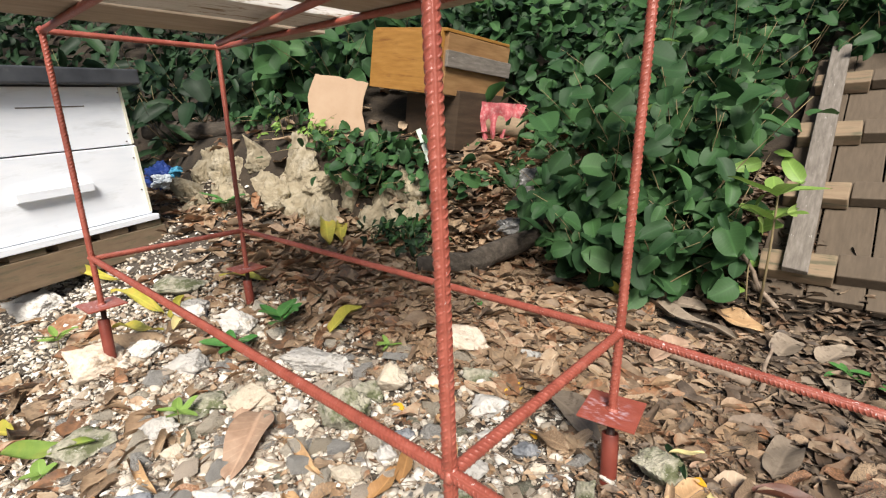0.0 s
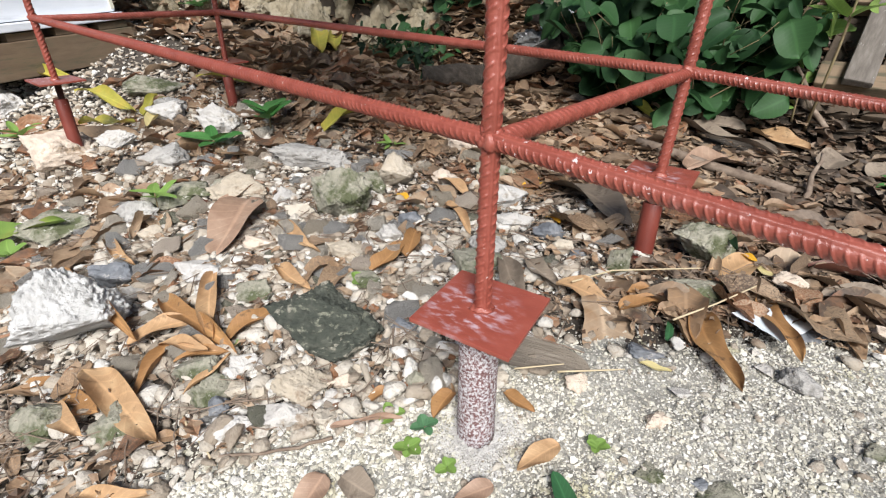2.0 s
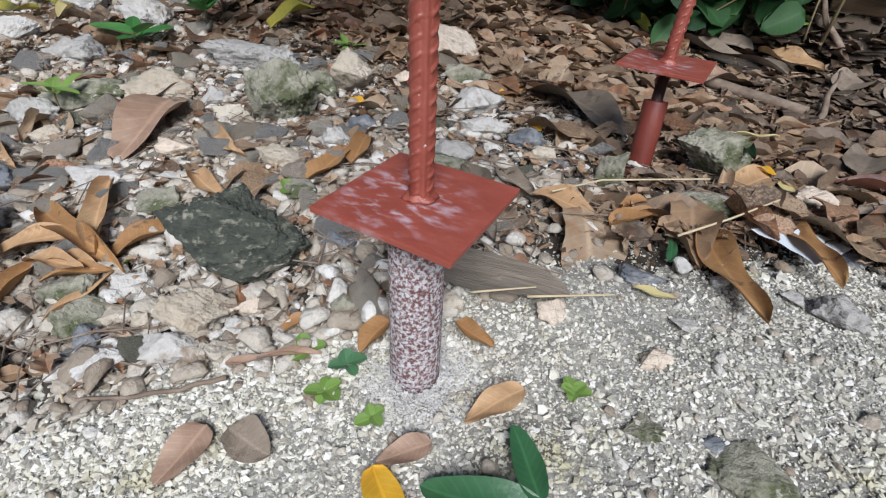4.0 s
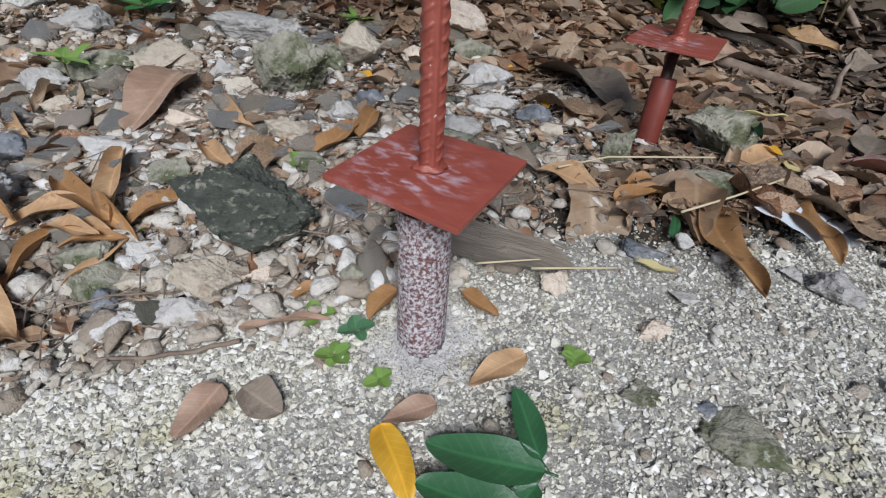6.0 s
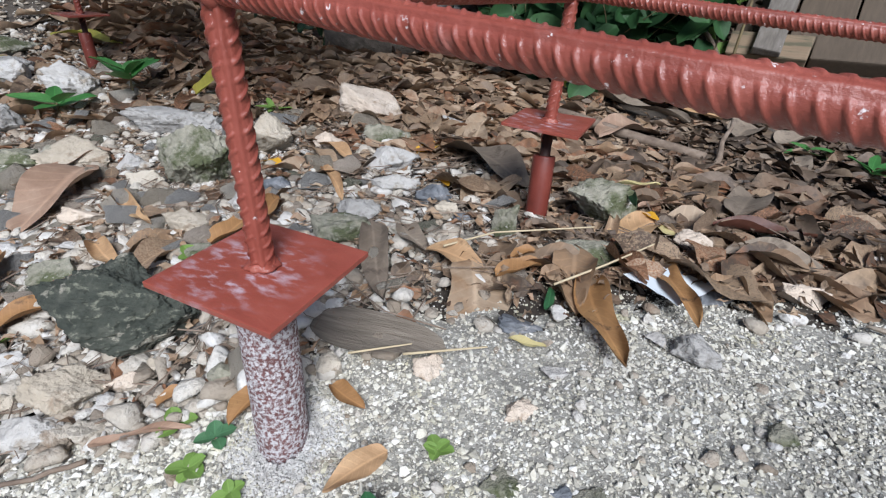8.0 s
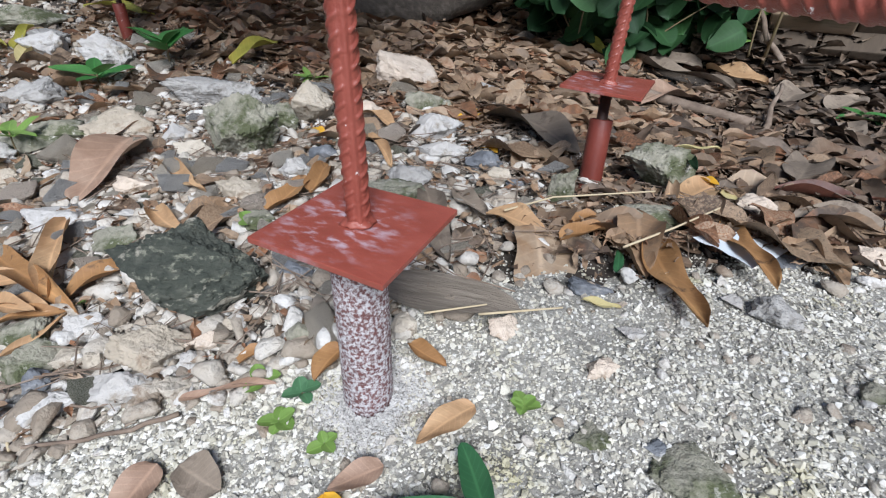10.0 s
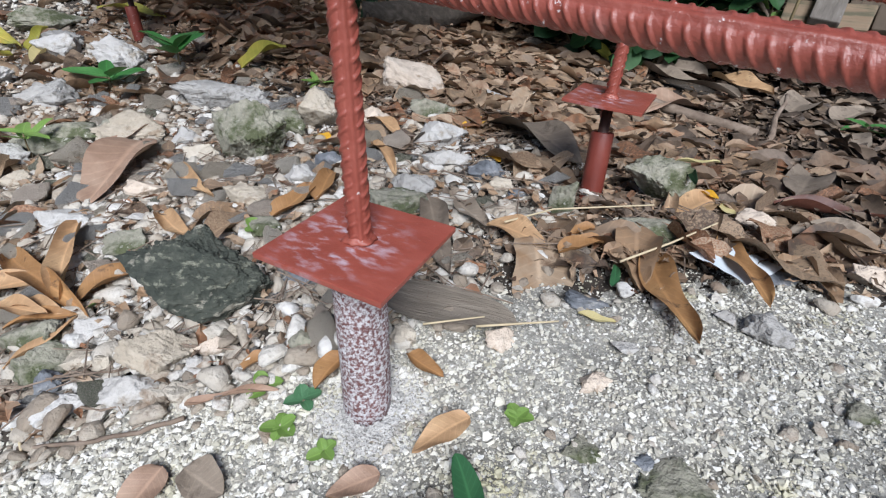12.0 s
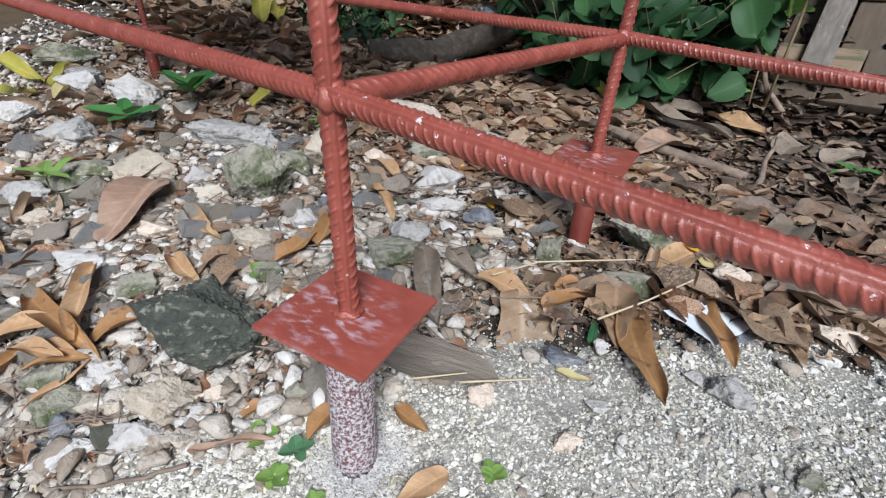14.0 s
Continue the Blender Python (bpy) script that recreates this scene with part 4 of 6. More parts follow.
n = 0
while n < 290:
    x, y = rnd.uniform(-1.1, 0.15), rnd.uniform(-0.32, 0.55)
    keep = math.exp(-(((x + 0.45) / 0.42) ** 2 + ((y - 0.1) / 0.27) ** 2))
    if rnd.random() > keep or y < gravel_edge(x) or math.hypot(x - 0.008, y + 0.008) < 0.03 or any(math.hypot(x - a, y - c) < w for a, c, w in ROCKS):
        continue
    s = rnd.choice((0.006, 0.008, 0.009, 0.012, 0.012, 0.016, 0.02)) * (1 + 1.0 * min(0.8, max(0, -x)))
    k = rnd.randrange(10)
    ob = new("stone", STONES[k])
    sx, sy, sz = s * rnd.uniform(0.9, 1.4), s * rnd.uniform(0.8, 1.2), s * rnd.uniform(0.5, 0.85)
    ob.matrix_basis = Matrix.Translation((x, y, gz(x, y) + sz * 0.5)) @ Euler((rnd.uniform(-0.3, 0.3), rnd.uniform(-0.3, 0.3), rnd.uniform(0, 6.3))).to_matrix().to_4x4() @ Matrix.Diagonal((sx, sy, sz, 1))
    tagged(ob, STONE_LABEL[k], "stone", "loose stones round the stand")
    n += 1


# ---- leaves ----
def leaf_mesh(name, length=1.0, width=0.4, roll=0.5, bend=0.3, wave=0.05, twist=0.2, tip=1.0, stalk=0.0, nu=12, nv=5, seed=0):
    """A leaf along x: roll curls the edges up, bend arches it, twist turns its tip. nv is odd, so that the midrib is a fold."""
    verts, polys = [], []
    for i in range(nu + 1):
        u = i / nu
        w0 = width * 0.5 * (math.sin(math.pi * min(1, u ** 0.85)) ** 0.52 * (1 - 0.18 * u * tip) + 0.015)
        for j in range(nv):
            s = 2 * j / (nv - 1) - 1
            w = w0 * (1 + 0.5 * wave * math.sin(13 * u + 2.3 * seed + 4 * s) + wave * math.sin(5 * u + seed - 2 * s))
            a = s * roll
            yy = w * (math.sin(a) / roll if abs(roll) > 0.05 else s)
            zz = w * ((1 - math.cos(a)) / roll if abs(roll) > 0.05 else 0) + 0.14 * w * abs(s)
            zz += wave * length * math.sin(9 * u + seed + 2.5 * s) * abs(s) * 0.5
            t = twist * (u - 0.5)
            yy, zz = yy * math.cos(t) - zz * math.sin(t), yy * math.sin(t) + zz * math.cos(t)
            xx = (u - 0.5) * length
            zz += bend * length * (0.25 - (u - 0.5) ** 2) + 0.02 * length * math.sin(5 * u + seed)
            yy += 0.04 * length * math.sin(3 * u + seed)
            verts.append((xx, yy, zz))
    for i in range(nu):
        for j in range(nv - 1):
            a = i * nv + j
            polys.append((a, a + 1, a + nv + 1, a + nv))
    if stalk:
        v, f = tube([(-0.5 * length - stalk, 0.01 * length, 0.01 * length), (-0.5 * length, 0, 0.02 * length), (0.45 * length, 0.04 * length * math.sin(2.85 + seed), bend * length * 0.05 + 0.02 * length)], [0.008 * length, 0.01 * length, 0.003 * length], 4)
        if abs(bend) > 0.02 or abs(roll) > 0.3:
            v, f = tube([(-0.5 * length - stalk, 0, -0.01 * length), (-0.49 * length, 0.04 * length * math.sin(seed), 0.02 * length * math.sin(seed))], [0.010 * length, 0.012 * length], 4)
        o = len(verts)
        verts += list(v)
        polys += [tuple(q + o for q in p) for p in f]
    return verts, polys


def blade_marks(nu, nv, count):
    """How far along and across its blade each corner of a leaf lies; the stalk has none."""
    marks = np.zeros((count, 3), np.float32)
    u, v = np.meshgrid(np.arange(nu + 1) / nu, 2 * np.arange(nv) / (nv - 1) - 1, indexing="ij")
    marks[: (nu + 1) * nv] = np.stack([u, v, np.ones_like(u)], -1).reshape(-1, 3)
    return marks


def bladed(me, marks):
    me.attributes.new("blade", "FLOAT_VECTOR", "POINT").data.foreach_set("vector", np.asarray(marks, np.float32).ravel())
    return me


def lay(name, x, y, length, width, turn, material, label, category="leaf", roll=0.6, bend=0.15, wave=0.06, twist=0.4, tilt=(0, 0), lift=0.004, stalk=0.0, seed=1, tip=1.0, group="fallen leaves"):
    v, f = leaf_mesh(name, length, width, roll, bend, wave, twist, tip, stalk, 20, 9, seed)
    ROCKS.append((x, y, 0.3 * length))
    # lie along the ground under it
    c, n = math.cos(radians(turn)) * 0.02, math.sin(radians(turn)) * 0.02
    slope_y = -math.degrees(math.atan2(gz(x + c, y + n) - gz(x - c, y - n), 0.04))
    slope_x = math.degrees(math.atan2(gz(x - n, y + c) - gz(x + n, y - c), 0.04))
    return solo(name, bladed(mesh_from(name, v, f, True), blade_marks(20, 9, len(v))), material, label, category, pose(x, y, gz(x, y) + lift, tilt[0] + slope_x, tilt[1] + slope_y, turn), group)


# the leaves that stand out, each as it lies
lay("dry_leaf", 0.137, 0.197, 0.139, 0.032, -59, M_BROWN, "long brown curled dead leaf on the gravel", roll=0.6, bend=0.06, lift=0.005, twist=0.15, seed=3, stalk=0.008)
lay("dry_leaf", 0.177, 0.255, 0.113, 0.024, -67, M_BROWN, "dark brown curled dead leaf over white litter", roll=0.6, bend=0.1, lift=0.013, twist=0.15, seed=4)
lay("dry_leaf", 0.068, -0.006, 0.041, 0.020, -115, M_TAN, "flat tan fallen leaf on gravel", roll=0.25, bend=0.04, lift=0.005, seed=5)
lay("dry_leaf", 0.044, -0.056, 0.032, 0.018, -125, M_PINKLEAF, "brown fallen leaf on gravel", roll=0.4, bend=0.08, lift=0.005, seed=6)
lay("dry_leaf", -0.062, -0.133, 0.039, 0.030, -76, M_PINKLEAF, "pinkish brown flat dead leaf on gravel", roll=0.2, bend=0.03, lift=0.005, seed=7)
lay("dry_leaf", -0.034, -0.105, 0.036, 0.026, 14, M_GREYLEAF, "grey-brown broken dead leaf on gravel", roll=0.3, bend=0.04, lift=0.005, seed=8)
lay("dry_leaf", 0.026, 0.030, 0.035, 0.016, -2, M_BROWN, "small brown curled leaf by the pipe", roll=0.9, bend=0.2, lift=0.006, seed=9)
lay("dry_leaf", -0.027, -0.010, 0.034, 0.021, -80, M_BROWN, "brown curled leaf behind the pipe", roll=0.9, bend=0.15, lift=0.008, seed=10)
lay("dry_leaf", -0.076, -0.060, 0.067, 0.010, 38, M_PINKLEAF, "narrow rolled reddish dead leaf", roll=1.5, bend=0.04, lift=0.006, seed=11)
lay("dry_leaf", -0.089, -0.031, 0.027, 0.017, 67, M_BROWN, "small orange-brown leaf lying on the ground", roll=0.6, bend=0.15, lift=0.006, seed=12)
lay("dry_leaf", -0.561, 0.067, 0.174, 0.088, -47, M_PINKLEAF, "large pinkish brown dead leaf", roll=0.5, bend=0.18, lift=0.018, seed=13)
lay("dry_leaf", -0.440, 0.104, 0.183, 0.027, -3, M_TAN, "rolled tan-brown dead leaf on stones", roll=1.2, bend=0.1, lift=0.014, seed=14)
lay("dry_leaf", -0.336, 0.036, 0.104, 0.028, -3, M_TAN, "rolled tan leaf on stones", roll=1.1, bend=0.12, lift=0.012, seed=15)
lay("dry_leaf", -0.374, -0.058, 0.146, 0.033, -27, M_TAN, "tan curled dead leaf in a drift", roll=1.1, bend=0.12, lift=0.016, seed=16)
lay("dry_leaf", -0.367, -0.087, 0.184, 0.034, -1, M_BROWN, "brown curled dead leaf in a drift", roll=1.1, bend=0.16, lift=0.014, seed=17)
lay("dry_leaf", -0.325, -0.109, 0.074, 0.021, 18, M_TAN, "tan curled leaf in a drift", roll=0.9, bend=0.2, lift=0.014, seed=18)
lay("dry_leaf", -0.300, -0.111, 0.063, 0.021, 49, M_BROWN, "red-brown leaf in a drift", roll=1.0, bend=0.1, lift=0.012, seed=19)
lay("dry_leaf", -0.303, -0.044, 0.072, 0.033, 101, M_BROWN, "brown dead leaf beside the dark rock", roll=0.7, bend=0.12, lift=0.012, seed=20)
lay("dry_leaf", -0.267, -0.119, 0.062, 0.011, 106, M_TAN, "long narrow orange-tan leaf beside a mossy stone", roll=1.3, bend=0.06, lift=0.014, seed=21)
lay("yellow_leaf", -1.172, 0.202, 0.160, 0.038, 142, M_CREAM, "pale yellow-green fallen leaf on rubble", roll=0.6, bend=0.25, lift=0.02, seed=22)
lay("dry_leaf", -0.651, 0.133, 0.109, 0.033, 98, M_PINKLEAF, "long brown dead leaf across the rubble", roll=0.9, bend=0.1, lift=0.014, seed=23)
lay("dry_leaf", -0.707, 0.067, 0.131, 0.015, 15, M_DARKLEAF, "dark red rolled leaf in the rubble", roll=1.6, bend=0.04, lift=0.01, seed=24)
lay("dry_leaf", -0.126, 0.452, 0.212, 0.070, -26, M_GREYLEAF, "wide grey-brown dead leaf", roll=0.5, bend=0.16, lift=0.012, seed=25)
lay("dry_leaf", -0.003, 0.197, 0.061, 0.035, 6, M_TAN, "yellowish brown dead leaf near the plate", roll=0.5, bend=0.16, lift=0.012, seed=26)
lay("dry_leaf", -0.073, 0.169, 0.147, 0.033, -39, M_GREYLEAF, "grey-brown curled leaf near the plate", roll=0.7, bend=0.12, lift=0.012, seed=27)
lay("dry_leaf", -0.064, 0.216, 0.082, 0.028, -31, M_GREYLEAF, "grey-brown torn leaf in the litter", roll=0.7, bend=0.2, lift=0.01, seed=28)
lay("yellow_leaf", -0.230, 0.465, 0.053, 0.029, 82, M_YELLOW, "small bright yellow fallen leaf", roll=0.4, bend=0.2, lift=0.01, seed=29)
lay("yellow_leaf", -0.132, 0.361, 0.034, 0.015, -24, M_YELLOW, "small orange-yellow fallen leaf", roll=0.4, bend=0.2, lift=0.01, seed=30)
lay("yellow_leaf", -0.390, 0.293, 0.040, 0.017, 3, M_YELLOW, "small orange-yellow fallen leaf among stones", roll=0.4, bend=0.2, lift=0.012, seed=31)
lay("yellow_leaf", 0.121, 0.392, 0.023, 0.016, -10, M_YELLOW, "small bright yellow fallen leaf", roll=0.7, bend=0.1, lift=0.014, seed=32)
lay("yellow_leaf", 0.142, 0.376, 0.024, 0.019, -17, M_CREAM, "small cream fallen leaf in the litter", roll=0.3, bend=0.1, lift=0.01, seed=33)
lay("yellow_leaf", 0.097, 0.413, 0.051, 0.015, 40, M_CREAM, "pale cream fallen leaf on a stone", roll=0.4, bend=0.12, lift=0.045, seed=34)
lay("dry_leaf", 0.114, 0.443, 0.045, 0.017, 57, M_PINKLEAF, "small pinkish dead leaf beside a boulder", roll=0.7, bend=0.1, lift=0.016, seed=35)
lay("dry_leaf", 0.116, 0.362, 0.084, 0.048, 63, M_TAN, "wide tan dead leaf beside the mossy boulder", roll=0.3, bend=0.08, lift=0.008, seed=36)
lay("dry_leaf", 0.147, 0.418, 0.056, 0.021, 57, M_TAN, "small tan dead leaf in the litter", roll=0.4, bend=0.1, lift=0.008, seed=37)
lay("dry_leaf", 0.240, 0.360, 0.083, 0.046, 15, M_GREYLEAF, "big grey-pink dead leaf on the gravel edge", roll=0.6, bend=0.08, lift=0.012, seed=38)
lay("dry_leaf", 0.224, 0.441, 0.107, 0.032, 26, M_DARKLEAF, "dark red-brown rolled leaf", roll=1.3, bend=0.06, lift=0.012, seed=39)
lay("dry_leaf", 0.104, 0.132, 0.028, 0.009, 17, M_CREAM, "thin cream leaf scrap on gravel", roll=0.7, bend=0.08, lift=0.006, seed=40)
lay("dry_leaf", -0.259, 0.139, 0.070, 0.035, 96, M_BROWN, "orange-brown dead leaf behind the plate", roll=0.6, bend=0.15, lift=0.014, seed=41)
lay("dry_leaf", -0.258, 0.184, 0.075, 0.032, 119, M_BROWN, "brown curled leaf behind the plate", roll=0.9, bend=0.15, lift=0.012, seed=42)
lay("dry_leaf", -0.254, 0.282, 0.112, 0.024, -35, M_TAN, "tan curled leaf beside the leg", roll=1.2, bend=0.1, lift=0.012, seed=43)
lay("dry_leaf", -0.334, 0.367, 0.090, 0.028, -12, M_TAN, "tan dead leaf beside stones", roll=0.8, bend=0.15, lift=0.012, seed=44)
lay("dry_leaf", -0.033, 0.876, 0.203, 0.071, 77, M_PINKLEAF, "broad brown dead leaf on the litter", roll=0.4, bend=0.15, lift=0.02, seed=45)
lay("dry_leaf", 0.041, 1.108, 0.152, 0.081, -24, M_TAN, "long tan dead leaf on the litter", roll=0.6, bend=0.12, lift=0.022, seed=46)
lay("dry_leaf", -0.064, 1.056, 0.260, 0.052, -21, M_GREYLEAF, "long grey-brown dead leaf on the litter", roll=0.9, bend=0.08, lift=0.02, seed=47)
lay("dry_leaf", -0.100, 1.136, 0.128, 0.057, -1, M_GREYLEAF, "grey dead leaf under the rail", roll=0.5, bend=0.1, lift=0.02, seed=48)
lay("dry_leaf", 0.208, 0.559, 0.165, 0.054, 78, M_GREYLEAF, "roundish grey-brown dead leaf", roll=0.4, bend=0.15, lift=0.012, seed=49)
lay("dry_leaf", 0.166, 1.027, 0.123, 0.076, 73, M_GREYLEAF, "dark grey-brown dead leaf", roll=0.5, bend=0.15, lift=0.02, seed=50)
lay("dry_leaf", 0.252, 0.909, 0.090, 0.052, -57, M_GREYLEAF, "weathered pale dead leaf", roll=0.4, bend=0.1, lift=0.016, seed=51)
lay("dry_leaf", 0.248, 1.059, 0.113, 0.066, 78, M_GREYLEAF, "weathered grey dead leaf", roll=0.4, bend=0.1, lift=0.02, seed=52)
lay("dry_leaf", 0.218, 0.910, 0.072, 0.037, 58, M_GREYLEAF, "small weathered dead leaf", roll=0.4, bend=0.1, lift=0.014, seed=53)
lay("dry_leaf", 0.057, 0.211, 0.047, 0.029, 56, M_BROWN, "crumpled red-brown leaf lying on the ground", roll=0.8, bend=0.25, lift=0.01, seed=54)
lay("dry_leaf", 0.045, 0.245, 0.029, 0.020, 51, M_BROWN, "torn red-brown leaf lying on the ground", roll=0.8, bend=0.2, lift=0.01, seed=55)
lay("fading_leaf", -0.310, 1.106, 0.133, 0.041, -15, M_YGREEN, "yellow-green leaf under the shrub", roll=0.5, bend=0.1, lift=0.032, seed=56)
lay("dry_leaf", -0.458, 1.065, 0.089, 0.054, 36, M_GREYLEAF, "pale dead leaf in the litter", roll=0.5, bend=0.2, lift=0.02, seed=57)
lay("dry_leaf", -0.314, -0.197, 0.185, 0.039, 9, M_TAN, "long tan leaf by the white rock", roll=0.8, bend=0.1, lift=0.014, seed=58)
lay("dry_leaf", -0.203, -0.234, 0.079, 0.021, 41, M_TAN, "long tan rolled dead leaf", roll=1.2, bend=0.05, lift=0.01, seed=59)
lay("dry_leaf", -0.342, -0.237, 0.085, 0.026, 5, M_TAN, "yellowish tan leaf on rubble", roll=0.8, bend=0.15, lift=0.012, seed=60)
lay("dry_leaf", -0.539, -0.153, 0.292, 0.032, -2, M_BROWN, "brown rolled leaf against the white rock", roll=1.2, bend=0.15, lift=0.022, seed=61)
lay("dry_leaf", -0.393, -0.121, 0.079, 0.037, 59, M_TAN, "orange-tan dead leaf in a drift", roll=0.6, bend=0.15, lift=0.014, seed=62)
lay("dry_leaf", -0.335, -0.155, 0.089, 0.024, -51, M_BROWN, "brown rolled leaf by the white rock", roll=1.2, bend=0.1, lift=0.012, seed=63)
lay("dry_leaf", -0.326, -0.119, 0.075, 0.023, 27, M_TAN, "orange-tan curled leaf in a drift", roll=0.9, bend=0.15, lift=0.02, seed=64)
lay("dry_leaf", -0.663, -0.079, 0.181, 0.024, 2, M_TAN, "rolled tan leaf on rubble", roll=1.2, bend=0.1, lift=0.012, seed=65)
lay("dry_leaf", -0.360, -0.224, 0.073, 0.037, 19, M_BROWN, "red-brown dead leaf under the white rock", roll=0.5, bend=0.1, lift=0.008, seed=66)
lay("dry_leaf", -0.442, -0.241, 0.053, 0.021, 29, M_BROWN, "brown dead leaf under the white rock", roll=0.6, bend=0.1, lift=0.008, seed=67)
lay("yellow_leaf", 0.058, -0.083, 0.049, 0.021, -30, M_YELLOW, "orange-yellow fallen leaf on gravel", roll=0.3, bend=0.06, lift=0.005, seed=68)
lay("green_leaf", 0.094, -0.055, 0.064, 0.026, -159, M_GLOSSY, "glossy green fallen leaf on gravel", roll=0.35, bend=0.04, lift=0.01, seed=69, wave=0.015, twist=0.1, stalk=0.006, group="green leaves on the gravel")
lay("green_leaf", 0.100, -0.075, 0.055, 0.025, -155, M_GLOSSY, "glossy green fallen leaf on gravel", roll=0.35, bend=0.04, lift=0.008, seed=70, wave=0.015, twist=0.1, stalk=0.006, group="green leaves on the gravel")
lay("green_leaf", 0.102, -0.029, 0.041, 0.017, 148, M_GLOSSY, "glossy green fallen leaf on gravel", roll=0.5, bend=0.05, lift=0.012, seed=71, wave=0.015, twist=0.1, stalk=0.006, group="green leaves on the gravel")
lay("green_leaf", 0.122, -0.063, 0.032, 0.016, -90, M_GLOSSY, "pale-backed green fallen leaf on gravel", roll=0.3, bend=0.04, lift=0.004, seed=72, wave=0.015, twist=0.1, stalk=0.006, group="green leaves on the gravel")
lay("green_leaf", 0.096, 0.186, 0.030, 0.008, 104, M_GLOSSY, "small dull green fallen leaf", roll=0.3, bend=0.1, lift=0.01, seed=73, group="green leaves on the gravel")
lay("green_leaf", 0.086, 0.401, 0.092, 0.013, -63, M_DEEP, "small dark green fallen leaf on a boulder", roll=0.4, bend=0.1, lift=0.035, seed=74, group="green leaves on the gravel")
lay("fading_leaf", -1.816, 0.083, 0.483, 0.039, 16, M_YGREEN, "long yellow-green fallen leaf", roll=0.8, bend=0.1, lift=0.032, seed=75)
lay("fading_leaf", -1.382, 0.146, 0.315, 0.046, 10, M_YGREEN, "long yellow-green fallen leaf", roll=0.8, bend=0.1, lift=0.032, seed=76)
lay("fading_leaf", -1.174, 0.085, 0.247, 0.033, 18, M_YGREEN, "long yellow-green fallen leaf", roll=0.8, bend=0.1, lift=0.032, seed=77)
lay("fading_leaf", -0.940, -0.173, 0.265, 0.043, 34, M_FRESHFADE, "long yellow-green fallen leaf", roll=0.8, bend=0.1, lift=0.032, seed=78)
lay("fading_leaf", -1.143, -0.215, 0.116, 0.052, 13, M_YGREEN, "long yellow-green fallen leaf", roll=0.8, bend=0.1, lift=0.032, seed=79)
lay("fading_leaf", -1.205, 0.202, 0.112, 0.035, 134, M_YGREEN, "long yellow-green fallen leaf", roll=0.8, bend=0.1, lift=0.032, seed=80)
lay("fading_leaf", -0.740, 0.446, 0.141, 0.051, 102, M_YGREEN, "long yellow-green fallen leaf", roll=0.8, bend=0.1, lift=0.032, seed=81)
lay("fading_leaf", -1.177, 0.393, 0.170, 0.030, 33, M_YGREEN, "long yellow-green fallen leaf", roll=0.8, bend=0.1, lift=0.032, seed=82)
lay("fading_leaf", -1.276, 0.778, 0.260, 0.068, -27, M_YGREEN, "long yellow-green fallen leaf", roll=0.8, bend=0.1, lift=0.032, seed=83)
lay("fading_leaf", -1.232, 0.819, 0.256, 0.057, -33, M_YGREEN, "long yellow-green fallen leaf", roll=0.8, bend=0.1, lift=0.032, seed=84)
lay("fibre_husk", 0.003, 0.084, 0.117, 0.048, 10, M_HUSK, "flat grey fibrous palm husk under the plate", "husk", roll=0.2, bend=0.08, wave=0.01, twist=0.05, lift=0.010, seed=60, group="")

# white scrap of wrapper on the gravel edge
bm = bmesh.new()
bmesh.ops.create_grid(bm, x_segments=8, y_segments=8, size=0.5)
for v in bm.verts:
    v.co = Vector((v.co.x * 0.066, v.co.y * 0.050, 0.0035 * noise.noise(v.co * 3.1) + 0.004))
solo("wrapper", bm, M_PAPER, "crumpled pale blue-white wrapper scrap", "litter", pose(0.171, 0.262, gz(0.171, 0.262) + 0.010, 0, 6, 70), smooth=True)


# ---- sticks and straws ----
def stick(name, pts, r0, r1, material, label, category="stick", wob=0.0):
    pts = [Vector(p) for p in pts]
    fine = []
    for i in range(len(pts) - 1):
        for k in range(6):
            f = k / 6
            p = pts[i].lerp(pts[i + 1], f)
            fine.append(p + Vector((math.sin(9 * f + i), math.cos(7 * f + i), 0.4 * math.sin(5 * f))) * wob)
    fine.append(pts[-1])
    radii = [r0 + (r1 - r0) * i / (len(fine) - 1) for i in range(len(fine))]
    v, f = tube(fine, radii, 20 if name == "log" else 8)
    if name == "log":  # knots, splits and worn flats
        c = [fine[min(i // 20, len(fine) - 1)] for i in range(len(v))]
        v = [o + (p - o) * (1 + 0.35 * noise.noise(p * 14) + 0.22 * noise.noise(Vector((p.x * 20, p.y * 20, p.z * 70)))) for p, o in zip(v, c)]
    return solo(name, mesh_from(name, v, f, True), material, label, category)


def on(x, y, h=0.004):
    return (x, y, gz(x, y) + h)


stick("twig", [on(-0.177, -0.167), on(-0.133, -0.135, 0.006), on(-0.108, -0.111, 0.006), on(-0.089, -0.088, 0.006)], 0.0014, 0.0018, M_TWIG, "thin dark dead twig on gravel", wob=0.001)
stick("twig", [on(-0.25, -0.16, 0.006), on(-0.17, -0.165, 0.006)], 0.0014, 0.001, M_STRAW, "thin pale dead stalk", wob=0.001)
stick("twig", [on(-0.20, -0.14, 0.006), on(-0.15, -0.12, 0.008), on(-0.11, -0.065, 0.008)], 0.0012, 0.0008, M_TWIG, "thin forked dead stalk on gravel", wob=0.001)
stick("straw", [on(-0.016, 0.198, 0.02), on(0.009, 0.249, 0.022), on(0.087, 0.308, 0.024)], 0.0011, 0.0008, M_STRAW, "dry straw across the leaf litter", "straw")
stick("straw", [on(0.096, 0.192, 0.02), on(0.121, 0.242, 0.02), on(0.148, 0.317, 0.02)], 0.0011, 0.0008, M_STRAW, "dry straw across the leaf litter", "straw")
